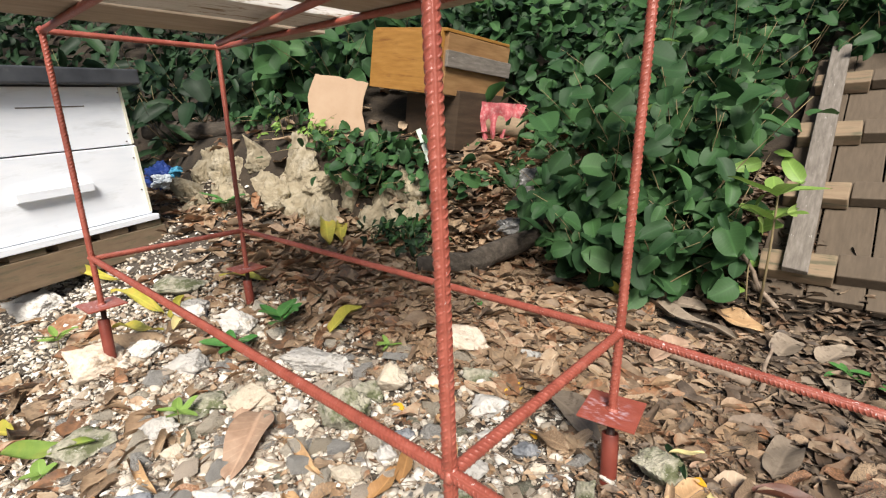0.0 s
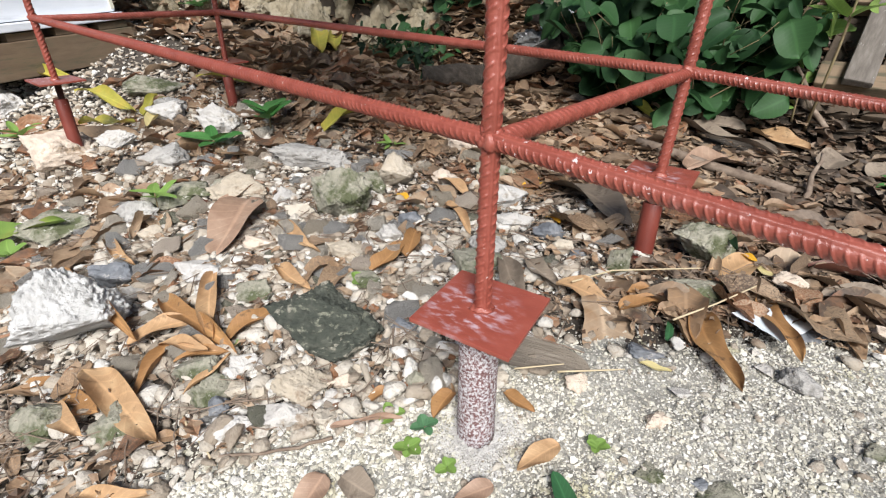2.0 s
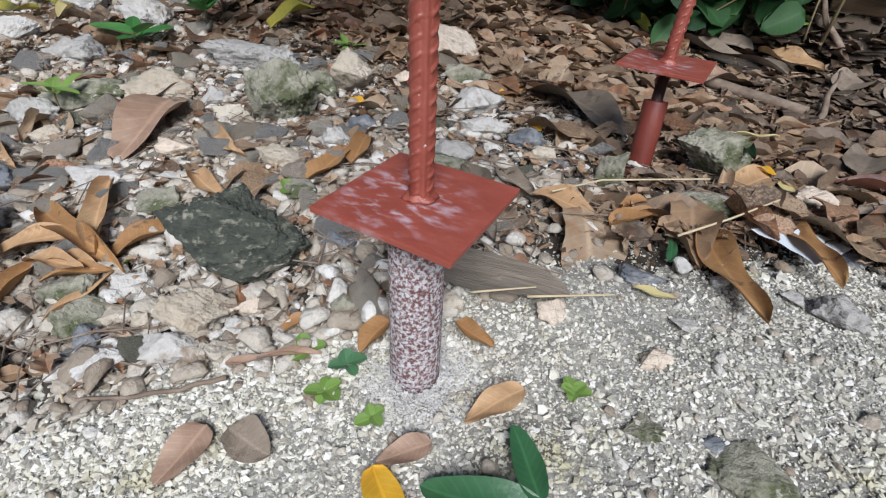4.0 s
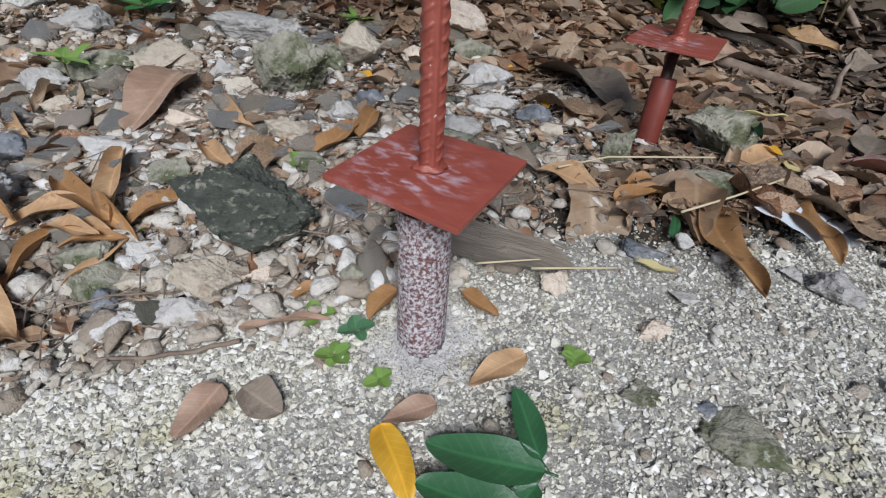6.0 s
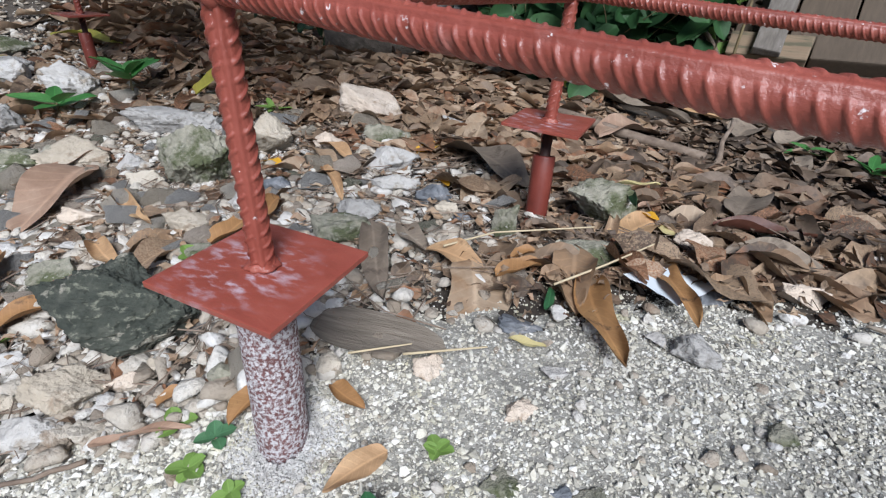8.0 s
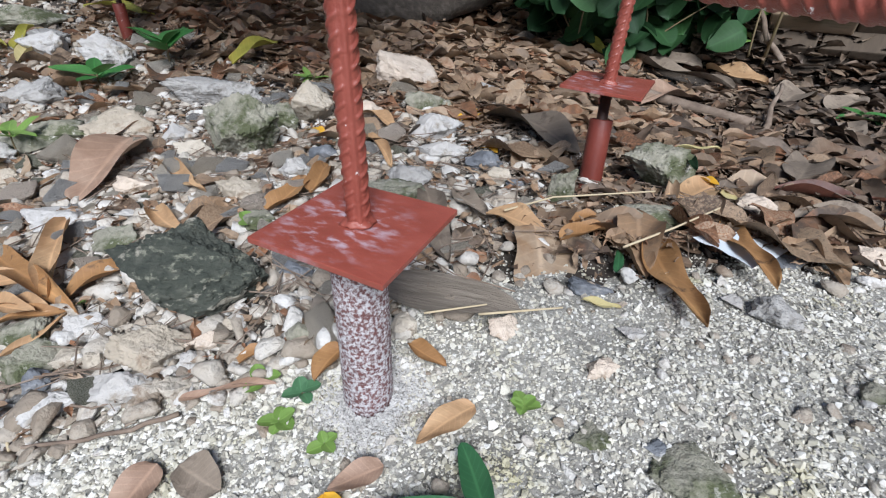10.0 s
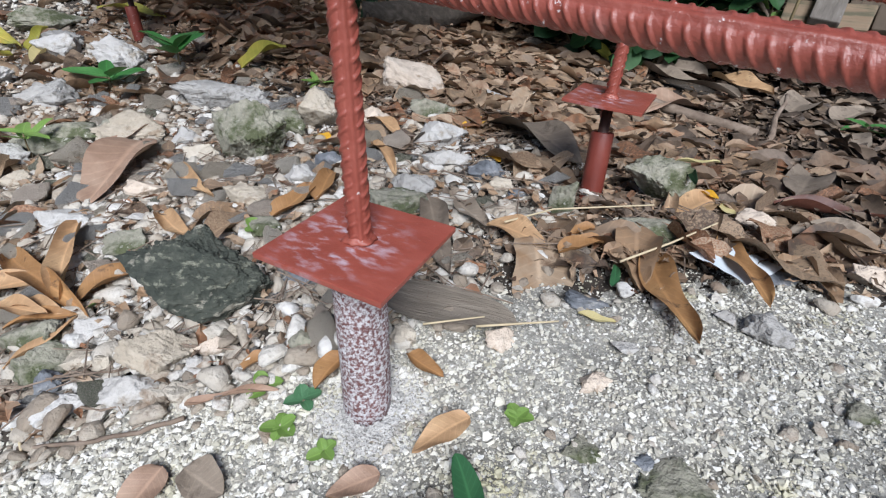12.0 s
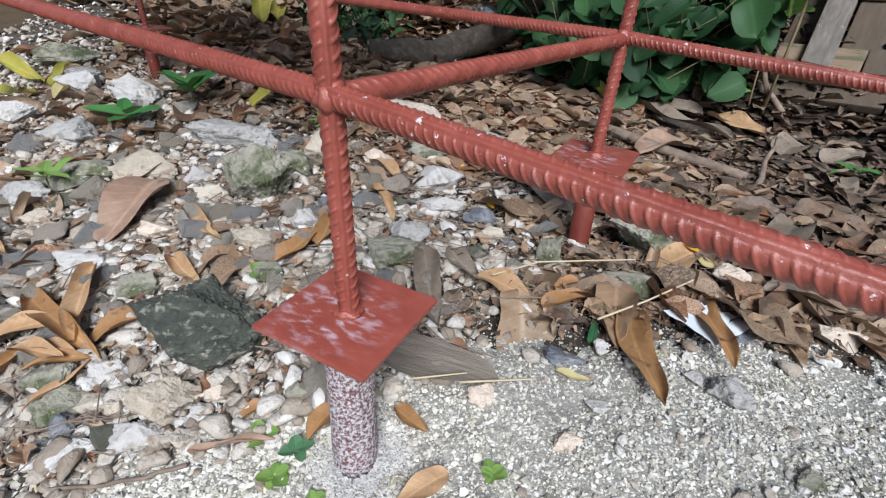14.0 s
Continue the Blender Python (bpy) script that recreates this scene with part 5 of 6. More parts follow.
stick("straw", [on(0.039, 0.071, 0.016), on(0.085, 0.108, 0.012)], 0.001, 0.0007, M_STRAW, "short dry straw on gravel", "straw")
stick("straw", [on(0.006, 0.051, 0.018), on(0.040, 0.080, 0.018)], 0.0009, 0.0006, M_STRAW, "short dry straw on the husk", "straw")
stick("branch", [on(0.125, 1.18, 0.015), on(0.02, 1.26, 0.05), on(-0.10, 1.36, 0.10)], 0.007, 0.004, M_TWIG, "bare grey branch leaning out of the shrub", wob=0.006)
stick("branch", [on(0.14, 0.80, 0.01), on(0.135, 0.95, 0.06)], 0.006, 0.003, M_TWIG, "short broken branch end", wob=0.003)
stick("branch", [on(-0.2, 0.86, 0.02), on(0.12, 0.82, 0.02)], 0.012, 0.009, M_TWIG, "brown branch lying in the litter", wob=0.006)
stick("log", [on(-0.82, 0.80, 0.025), on(-0.72, 0.95, 0.035), on(-0.60, 1.18, 0.04)], 0.042, 0.036, M_LOG, "grey rotting log at the foot of the bank", "log", wob=0.004)
stick("log", [(-2.9, 0.76, 0.50), (-2.25, 0.90, 0.50), (-1.85, 1.02, 0.52)], 0.045, 0.04, M_LOG, "brown weathered log on the bank", "log", wob=0.005)
stick("log", [on(-0.75, 1.26, 0.03), on(-0.3, 1.24, 0.03), on(0.0, 1.30, 0.03)], 0.035, 0.028, M_LOG, "fallen brown trunk under the shrub", "log", wob=0.01)


# ---- rubbish on the bank ----
def crumple(name, at, size, material, label, category, seed, turn=0, flat=0.45, sub=4):
    bm = bmesh.new()
    bmesh.ops.create_icosphere(bm, subdivisions=sub, radius=1)
    o = Vector((seed * 2.3, seed, 0))
    for v in bm.verts:
        f = 0.75 + 0.45 * noise.noise(v.co * 1.5 + o) + 0.30 * abs(noise.noise(v.co * 3.7 + o)) + 0.15 * abs(noise.noise(v.co * 9 + o))
        v.co = Vector((v.co.x * f * size[0], v.co.y * f * size[1], v.co.z * f * size[2])) * 0.5
    return solo(name, bm, material, label, category, pose(*at, 0, 0, turn))


crumple("plastic_bag", (-2.62, 0.69, gz(-2.62, 0.69) + 0.07), (0.24, 0.16, 0.16), M_BLUE, "crumpled dark blue plastic bag on the bank", "bag", 3)
crumple("plastic_bag", (-2.48, 0.66, gz(-2.48, 0.66) + 0.075), (0.12, 0.16, 0.09), M_PAPER, "crumpled white plastic bag on the bank", "bag", 5, 30)
crumple("plastic_bottle", (-2.44, 0.71, gz(-2.44, 0.71) + 0.05), (0.06, 0.12, 0.06), M_CYAN, "crushed light blue plastic bottle", "bottle", 8, 40)
crumple("plastic_sheet", (-0.74, 1.37, gz(-0.74, 1.37) + 0.03), (0.20, 0.10, 0.14), M_PLASTIC, "crumpled clear plastic sheet", "plastic", 11, 40)
crumple("plastic_sheet", (-0.70, 1.18, gz(-0.70, 1.18) + 0.03), (0.12, 0.12, 0.08), M_PLASTIC, "crumpled clear plastic bottle piece", "plastic", 14, 10)
crumple("plastic_sheet", (-0.67, 1.47, gz(-0.67, 1.47) + 0.03), (0.08, 0.18, 0.10), M_PLASTIC, "torn grey plastic strip", "plastic", 15, 60)
crumple("plastic_sheet", (-0.20, 1.80, gz(-0.2, 1.8) + 0.05), (0.14, 0.12, 0.10), M_PLASTIC, "scrap of clear plastic under the shrub", "plastic", 17, 10)
bm = bmesh.new()
bmesh.ops.create_grid(bm, x_segments=10, y_segments=10, size=0.5)
for v in bm.verts:
    v.co = Vector((v.co.x * 0.11, v.co.y * 0.08, 0.03 * noise.noise(v.co * 2.0)))
solo("paper", bm, M_PAPER, "torn white paper on rubbish", "paper", pose(-0.655, 1.25, gz(-0.655, 1.25) + 0.06, 25, -8, 35), smooth=True)
bm = bmesh.new()
bmesh.ops.create_grid(bm, x_segments=16, y_segments=14, size=0.5)
for v in bm.verts:
    x, y = v.co.x, v.co.y
    v.co = Vector((x * 0.24 * (1 - 0.75 * (0.5 - y)), 0.03 * math.sin(x * 22) * (0.7 - y) + 0.02 * noise.noise(Vector((x * 5, y * 5, 0))), y * 0.19 - 0.07 * abs(math.sin(x * 5 + 1)) * (0.5 - y)))
solo("rag", bm, M_RAG, "red and white patterned rag hanging on rubbish", "rag", pose(-1.0, 1.50, 0.505, 12, 5, 40), smooth=True)
stick("plank", [on(-1.13, 1.50, 0.05), on(-0.90, 1.57, 0.06)], 0.05, 0.045, M_PALLETEDGE, "dark weathered plank end under the rag", "plank")
bm = box_bm(0.022, 0.004, 0.2, (0, 0, 0), 0.001)
bmesh.ops.subdivide_edges(bm, edges=[e for e in bm.edges if e.calc_length() > 0.1], cuts=10)
for v in bm.verts:
    v.co.x += 0.01 * math.sin(v.co.z * 12)
    v.co.y += 0.008 * math.sin(v.co.z * 19)
solo("plastic_strip", bm, M_STRIP, "pale green plastic strip hanging in the vines", "plastic", pose(-1.11, 1.17, 0.41, -20, -24, 45))


# ---- scattering ----
def tri_base(v, f, grid=None):
    marks = blade_marks(*grid, len(v)) if grid else None
    v = np.array([tuple(p) for p in v], float)
    tris = []
    for p in f:
        tris += [(p[0], p[k], p[k + 1]) for k in range(1, len(p) - 1)]
    return v, np.array(tris), marks


def frames(normals, tips):
    """Turning matrices, one a piece: z along the normal, x towards the tip."""
    n = normals / np.linalg.norm(normals, axis=1, keepdims=True)
    t = tips - (tips * n).sum(1, keepdims=True) * n
    t /= np.linalg.norm(t, axis=1, keepdims=True) + 1e-9
    return np.stack([t, np.cross(n, t), n], -1)


def scattered(name, bases, places, turns, sizes, smooth=False):
    """One mesh of many pieces. sizes: one a piece, or three."""
    sizes = np.asarray(sizes, float)
    if sizes.ndim == 1:
        sizes = sizes[:, None] * np.ones(3)
    which = rng.integers(0, len(bases), len(places))
    vs, ts, ms, o = [], [], [], 0
    for k, (bv, bt, marks) in enumerate(bases):
        m = which == k
        if not m.any():
            continue
        v = np.einsum("nij,npj->npi", turns[m], bv[None] * sizes[m][:, None, :]) + places[m][:, None, :]
        c = m.sum()
        t = bt[None] + (np.arange(c) * len(bv))[:, None, None] + o
        vs.append(v.reshape(-1, 3))
        ts.append(t.reshape(-1, 3))
        if marks is not None:
            ms.append(np.tile(marks, (c, 1)))
        o += c * len(bv)
    me = tri_mesh(name, np.concatenate(vs), np.concatenate(ts), smooth)
    return bladed(me, np.concatenate(ms)) if ms else me


def random_turns(n, lean=3.0):
    """Any turn about the upright, leaning at random."""
    normals = np.stack([rng.normal(0, 1 / lean, n), rng.normal(0, 1 / lean, n), np.ones(n)], -1)
    a = rng.uniform(0, 2 * math.pi, n)
    return frames(normals, np.stack([np.cos(a), np.sin(a), np.zeros(n)], -1))


def chip(seed):
    """A sharp crushed piece: the hull of a few points."""
    r = random.Random(seed)
    bm = bmesh.new()
    for _ in range(10):
        bm.verts.new(Vector((r.gauss(0, 1), r.gauss(0, 1), r.gauss(0, 1))).normalized() * r.uniform(0.8, 1.15))
    res = bmesh.ops.convex_hull(bm, input=bm.verts)
    bmesh.ops.delete(bm, geom=[g for g in res["geom_interior"] if isinstance(g, bmesh.types.BMVert)], context="VERTS")
    bm.verts.index_update()
    base = tri_base([v.co.copy() for v in bm.verts], [tuple(q.index for q in f.verts) for f in bm.faces])
    bm.free()
    return base


KNOBS = [chip(k) for k in range(16)]
COBBLES = []
for k in range(10):
    bm = broken(700 + k, 11, 1, 0.2, 1)
    bm.verts.index_update()
    COBBLES.append(tri_base([v.co.copy() for v in bm.verts], [tuple(q.index for q in f.verts) for f in bm.faces]))
    bm.free()


def edge_np(x):
    return 0.10 + np.where(x > 0, 0.75, 1.5) * x + 0.02 * np.sin(40 * x)


# fine crushed limestone on the bare patch
N = 190000
x, y = rng.uniform(-0.30, 0.55, N), rng.uniform(-0.32, 0.45, N)
d = y - edge_np(x)
keep = rng.random(N) < np.clip(0.75 - d / 0.10, 0.05, 1.0)
clear = np.hypot(x - 0.0, y - 0.0) > 0.018
patchy = np.sin(13 * x + 1) * np.sin(17 * y + 2 + 3 * x) > -0.55 + 0.5 * rng.random(N)
m = keep & clear & (patchy | (rng.random(N) < 0.45))
x, y = x[m], y[m]
s = np.exp(rng.normal(math.log(0.00088), 0.50, len(x))) * (1 + 0.45 * smooth01((0.03 - x) / 0.08))
s = np.clip(s, 0.00045, 0.0030)
p = np.stack([x, y, ground_z(x, y) + s * rng.uniform(0.0, 0.4, len(s))], -1)
sz = np.stack([s * rng.uniform(0.9, 1.5, len(s)), s * rng.uniform(0.8, 1.2, len(s)), s * rng.uniform(0.6, 1.0, len(s))], -1)
solo("gravel", scattered("gravel", KNOBS, p, random_turns(len(p), 2.5), sz), M_GRAVEL, "crushed white limestone gravel on the bare ground", "gravel", kind="stuff")

# white lime dust heaped round the foot of the crusted pipe
a, d = rng.uniform(0, 2 * math.pi, 5200), 0.014 + 0.026 * rng.random(5200) ** 1.7
x, y = 0.016 + d * np.cos(a), -0.014 + d * np.sin(a)
s = rng.uniform(0.0004, 0.0012, len(x))
p = np.stack([x, y, ground_z(x, y) + s * 0.4 + 0.006 * np.clip(1 - (d - 0.014) / 0.014, 0, 1) * rng.random(len(x))], -1)
solo("lime_dust", scattered("lime_dust", KNOBS, p, random_turns(len(p), 2.5), s), M_WHITE, "white lime dust heaped round the pipe", "dust", kind="stuff")

# rubble between the larger stones
N = 100000
x, y = rng.uniform(-2.2, 0.35, N), rng.uniform(-0.42, 0.75, N)
w = np.exp(-(((x + 0.55) / 0.85) ** 2 + ((y - 0.03) / 0.28) ** 2)) * 0.95 + 0.07
w = w * (1 - 0.93 * smooth01((x + 0.06) / 0.12))
m = (rng.random(N) < w) & (y > edge_np(x) - 0.05) & (np.hypot(x, y) > 0.03)
x, y = x[m], y[m]
s = np.clip(np.exp(rng.normal(math.log(0.0053), 0.5, len(x))), 0.0022, 0.016)
p = np.stack([x, y, ground_z(x, y) + s * 0.45], -1)
sz = np.stack([s * rng.uniform(0.9, 1.5, len(s)), s * rng.uniform(0.8, 1.2, len(s)), s * rng.uniform(0.5, 0.9, len(s))], -1)
big = s > 0.0058
solo("rubble", scattered("rubble", KNOBS, p[~big], random_turns(int((~big).sum()), 3), sz[~big]), M_PEBBLE, "fine limestone pebbles and rubble", "rubble", kind="stuff")
solo("rubble", scattered("rubble", COBBLES, p[big], random_turns(int(big.sum()), 3), sz[big], True), M_PEBBLE, "broken limestone pebbles and rubble", "rubble", kind="stuff")
# coarser pieces in the gravel
N = 1000
x, y = rng.uniform(-0.25, 0.5, N), rng.uniform(-0.3, 0.36, N)
m = (y < edge_np(x) + 0.02) & (np.hypot(x, y) > 0.03)
x, y = x[m], y[m]
s = 0.0018 + 0.0046 * rng.random(len(x)) ** 2
p = np.stack([x, y, ground_z(x, y) + s * 0.2], -1)
sz = np.stack([s * rng.uniform(0.9, 1.5, len(s)), s * rng.uniform(0.8, 1.2, len(s)), s * rng.uniform(0.5, 0.9, len(s))], -1)
solo("gravel", scattered("gravel", COBBLES, p, random_turns(len(p), 3), sz, True), M_PEBBLE, "coarser limestone pieces in the gravel", "gravel", kind="stuff")

# leaf litter
LITTER = [tri_base(*leaf_mesh("l", 1.0, w, r, b, 0.12, t, 1.0, 0.0, 9, 5, k), (9, 5))
          for k, (w, r, b, t) in enumerate(((0.42, 0.3, 0.06, 0.4), (0.34, 0.7, 0.12, 0.6), (0.48, 0.35, 0.10, -0.6), (0.3, 1.3, 0.08, 0.3), (0.5, 0.2, 0.03, 0.3), (0.42, 0.4, -0.08, 0.6), (0.35, 1.5, 0.12, -0.3), (0.55, 0.3, 0.08, 0.4), (0.38, 0.5, 0.05, 1.2), (0.46, 0.8, 0.16, 0.2)))]
LEAF_OBS = []
for v, t, marks in LITTER:
    me = bladed(tri_mesh("dry_leaf", v, t, True), marks)
    me.materials.append(M_DRY)
    LEAF_OBS.append(me)


def litter_weight(x, y):
    """Thick towards the bank and under the shrub, thin on the rubble and the gravel."""
    back = smooth01((y - 0.36 + 0.1 * smooth01((x + 0.3) / 0.3)) / 0.25)
    right = smooth01((x + 0.1) / 0.3) * smooth01((y - edge_np(x) + 0.03) / 0.10)
    left = 0.17 * smooth01((-x - 0.1) / 0.3)
    w = np.clip(np.maximum(np.maximum(back, right * 0.9), left), 0, 1) * (y > edge_np(x) - 0.02)
    w = w * np.where(x < -1.0, 1 - 0.9 * smooth01((y - np.interp(x, FOOT_X, FOOT_Y) - 0.0) / 0.06), 1.0)
    for a, c, r in ROCKS:
        w = w * (np.hypot(x - a, y - c) > r)
    return w


n = 0
while n < 250:
    x, y = rnd.uniform(-1.0, 0.45), rnd.uniform(-0.35, 0.62)
    if rnd.random() > float(litter_weight(x, y)) * 0.9 or math.hypot(x, y) < 0.05:
        continue
    ob = new("dry_leaf", LEAF_OBS[rnd.randrange(8)])
    l = rnd.uniform(0.03, 0.10)
    ob.matrix_basis = Matrix.Translation((x, y, gz(x, y) + 0.005 + rnd.uniform(0, 0.010))) @ Euler((rnd.gauss(0, 0.22), rnd.gauss(0, 0.18), rnd.uniform(0, 6.3))).to_matrix().to_4x4() @ Matrix.Diagonal((l, l * rnd.uniform(0.8, 1.3), l, 1))
    tagged(ob, "brown curled dead leaf in the litter", "leaf", "fallen leaves")
    n += 1

def in_shade(x, y):
    """Where the litter is coloured darker to carry shade, towards the pallet."""
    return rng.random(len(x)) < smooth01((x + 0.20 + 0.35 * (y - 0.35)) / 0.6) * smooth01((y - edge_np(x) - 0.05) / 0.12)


N = 34000
x, y = np.where(rng.random(N) < 0.65, rng.uniform(-1.4, 0.9, N), rng.uniform(-3.2, 1.6, N)), rng.uniform(-0.45, 1.75, N)
m = rng.random(N) < litter_weight(x, y) * 0.95
x, y = x[m], y[m]
near = smooth01((x + 1.0) / 0.6)
l = 0.018 + 0.095 * rng.random(len(x)) ** 2.0 * (1.6 - 0.6 * near)
p = np.stack([x, y, ground_z(x, y) + 0.003 + rng.uniform(0, 0.016, len(x)) * smooth01((y - 0.3) / 0.3)], -1)
sz = np.stack([l, l * rng.uniform(0.5, 1.4, len(l)), l * rng.uniform(0.4, 1.2, len(l))], -1)
# split off the pieces whose colour carries the shade
shaded = in_shade(x, y)
solo("leaf_litter", scattered("leaf_litter", LITTER, p[~shaded], random_turns(int((~shaded).sum()), 5.5), sz[~shaded], True), M_LITTER, "thick litter of brown dead leaves", "leaf litter", kind="stuff")
solo("leaf_litter", scattered("leaf_litter", LITTER, p[shaded], random_turns(int(shaded.sum()), 6.0), sz[shaded] * 0.8, True), M_LITTER_SHADED, "dark grey-brown litter of dead leaves, shade painted in", "leaf litter", kind="stuff")
# broken scraps of leaf
N = 95000
x, y = rng.uniform(-1.4, 0.9, N), rng.uniform(-0.4, 1.1, N)
m = rng.random(N) < np.clip(litter_weight(x, y) + 0.06 * (y > edge_np(x) - 0.02), 0, 1)
x, y = x[m], y[m]
l = rng.uniform(0.003, 0.024, len(x))
p = np.stack([x, y, ground_z(x, y) + 0.003 + rng.uniform(0, 0.010, len(x))], -1)
shaded = in_shade(x, y)
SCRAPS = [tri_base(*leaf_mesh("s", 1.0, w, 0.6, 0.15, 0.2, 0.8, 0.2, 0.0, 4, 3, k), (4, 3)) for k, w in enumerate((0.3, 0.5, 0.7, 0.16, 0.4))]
solo("leaf_scraps", scattered("leaf_scraps", SCRAPS, p[~shaded], random_turns(int((~shaded).sum()), 2.5), l[~shaded]), M_LITTER, "broken scraps of dead leaves", "leaf litter", kind="stuff")
solo("leaf_scraps", scattered("leaf_scraps", SCRAPS, p[shaded], random_turns(int(shaded.sum()), 2.5), l[shaded]), M_LITTER_SHADED, "dark grey-brown scraps of dead leaves, shade painted in", "leaf litter", kind="stuff")
# thin straws and stalks
N = 3600
x, y = rng.uniform(-1.0, 0.55, N), rng.uniform(-0.35, 0.9, N)
m = y > edge_np(x) + 0.03
x, y, N = x[m], y[m], int(m.sum())
l = rng.uniform(0.02, 0.10, N)
p = np.stack([x, y, ground_z(x, y) + 0.009], -1)
STRAW = [tri_base(*tube([(-0.5, 0, 0), (0, 0.05 * k, 0.03), (0.5, 0, 0)], [0.009, 0.008, 0.005], 4)) for k in (-2, -1, 1, 3)]
solo("straws", scattered("straws", STRAW, p, random_turns(N, 12), l), M_TWIG, "thin dead stalks over the litter", "straw", kind="stuff")


# ---- green plants ----
def ovate(k, width=0.6, roll=0.3, bend=0.16, nu=7, nv=5):
    return tri_base(*leaf_mesh("g", 1.0, width, roll, bend, 0.04, 0.2, 0.4, 0.0, nu, nv, k), (nu, nv))


ROUND = [ovate(k, w) for k, w in enumerate((0.78, 0.85, 0.7))]
LONG = [ovate(k, w, 0.4, 0.25) for k, w in enumerate((0.30, 0.36, 0.33))]
MID = [ovate(k, w, 0.4, 0.2) for k, w in enumerate((0.5, 0.56, 0.46))]


def leafy(points, sizes, bases, toward=(0.1, -0.55, 0.75), spread=0.55, name="leaves"):
    n = len(points)
    nr = np.array(toward) + rng.normal(0, spread, (n, 3))
    tp = rng.normal(0, 1, (n, 3)) + np.array((0.1, -0.5, -0.6))
    return scattered(name, bases, np.asarray(points), frames(nr, tp), sizes, True)


def shrub(name, base, stems, material, bases, size, label, seed, per=9, lean=(0, 0, 1), reach=0.3, spread=0.16, category="shrub", toward=(0.1, -0.55, 0.75), droop=0.0):
    """Arching stems from the base, each set with leaves along its length."""
    r = random.Random(seed)
    root = thing(name, label, category, base)
    pts, sizes = [], []
    for s in range(stems):
        d = (Vector(lean) + Vector((r.gauss(0, spread * 3), r.gauss(0, spread * 2.5), r.gauss(0, spread)))).normalized()
        l = reach * r.uniform(0.6, 1.25)
        side = Vector((r.gauss(0, 1), r.gauss(0, 1), 0)) * 0.22 * l
        line = [Vector((0, 0, -0.01)) + Vector((r.gauss(0, 0.03), r.gauss(0, 0.03), 0)) * (spread * 6)]
        o = line[0]
        for i in range(1, 7):
            f = i / 6
            line.append(o + d * l * f + side * f * f - Vector((0, 0, droop * l * f * f)))
        v, f = tube(line, [0.0026 - 0.0003 * i for i in range(7)], 5)
        part("stem", mesh_from("stem", v, f, True), M_STEM, root)
        for i in range(per):
            f = (i + 1) / per
            k = min(5, int(f * 6))
            q = line[k].lerp(line[k + 1], f * 6 - k if f < 1 else 1) + Vector((r.gauss(0, 1), r.gauss(0, 1), r.gauss(0, 0.7))) * size * 0.55
            pts.append(tuple(q))
            sizes.append(size * r.uniform(0.55, 1.2))
    me = leafy(pts, np.array(sizes), bases, toward)
    part("foliage", me, material, root, "leaves along the stems")
    return root


# the round-leaved shrub hanging over the bank
for i, (x, y, h, stems, reach) in enumerate((
    (-0.44, 1.22, 0.0, 10, 0.26), (-0.32, 1.17, 0.0, 11, 0.28), (-0.20, 1.18, 0.0, 11, 0.28), (-0.12, 1.27, 0.0, 9, 0.18), (-0.38, 1.32, 0.1, 12, 0.40), (-0.22, 1.32, 0.1, 12, 0.42),
    (-0.13, 1.27, 0.08, 9, 0.26), (-0.32, 1.45, 0.15, 12, 0.5), (-0.14, 1.48, 0.15, 11, 0.42), (-0.2, 1.7, 0.2, 9, 0.30), (-0.5, 1.5, 0.1, 10, 0.4), (-0.20, 1.8, 0.2, 13, 0.55), (-0.45, 1.85, 0.2, 12, 0.5), (0.25, 2.35, 0.2, 12, 0.4), (0.6, 2.4, 0.2, 12, 0.4)  , (-0.05, 2.3, 0.2, 11, 0.4))):
    shrub("shrub", (x, y, gz(x, y)), stems, M_GREEN, ROUND if i % 3 else MID, 0.084, "round-leaved green shrub over the bank", 400 + i, 10, (0, -0.25, 1), reach, 0.17)
# lighter shoots
for i, (x, y, z, reach) in enumerate(((-0.05, 1.30, 0.55, 0.20), (-0.22, 1.35, 0.70, 0.22), (0.03, 1.22, 0.36, 0.16), (-0.30, 1.30, 0.62, 0.2))):
    shrub("young_shoot", (x, y, gz(x, y)), 1, M_LIME, MID, 0.085, "upright shoot with bright young green leaves", 440 + i, 8, (0, -0.1, 1), z - 0.1, 0.05, "plant")
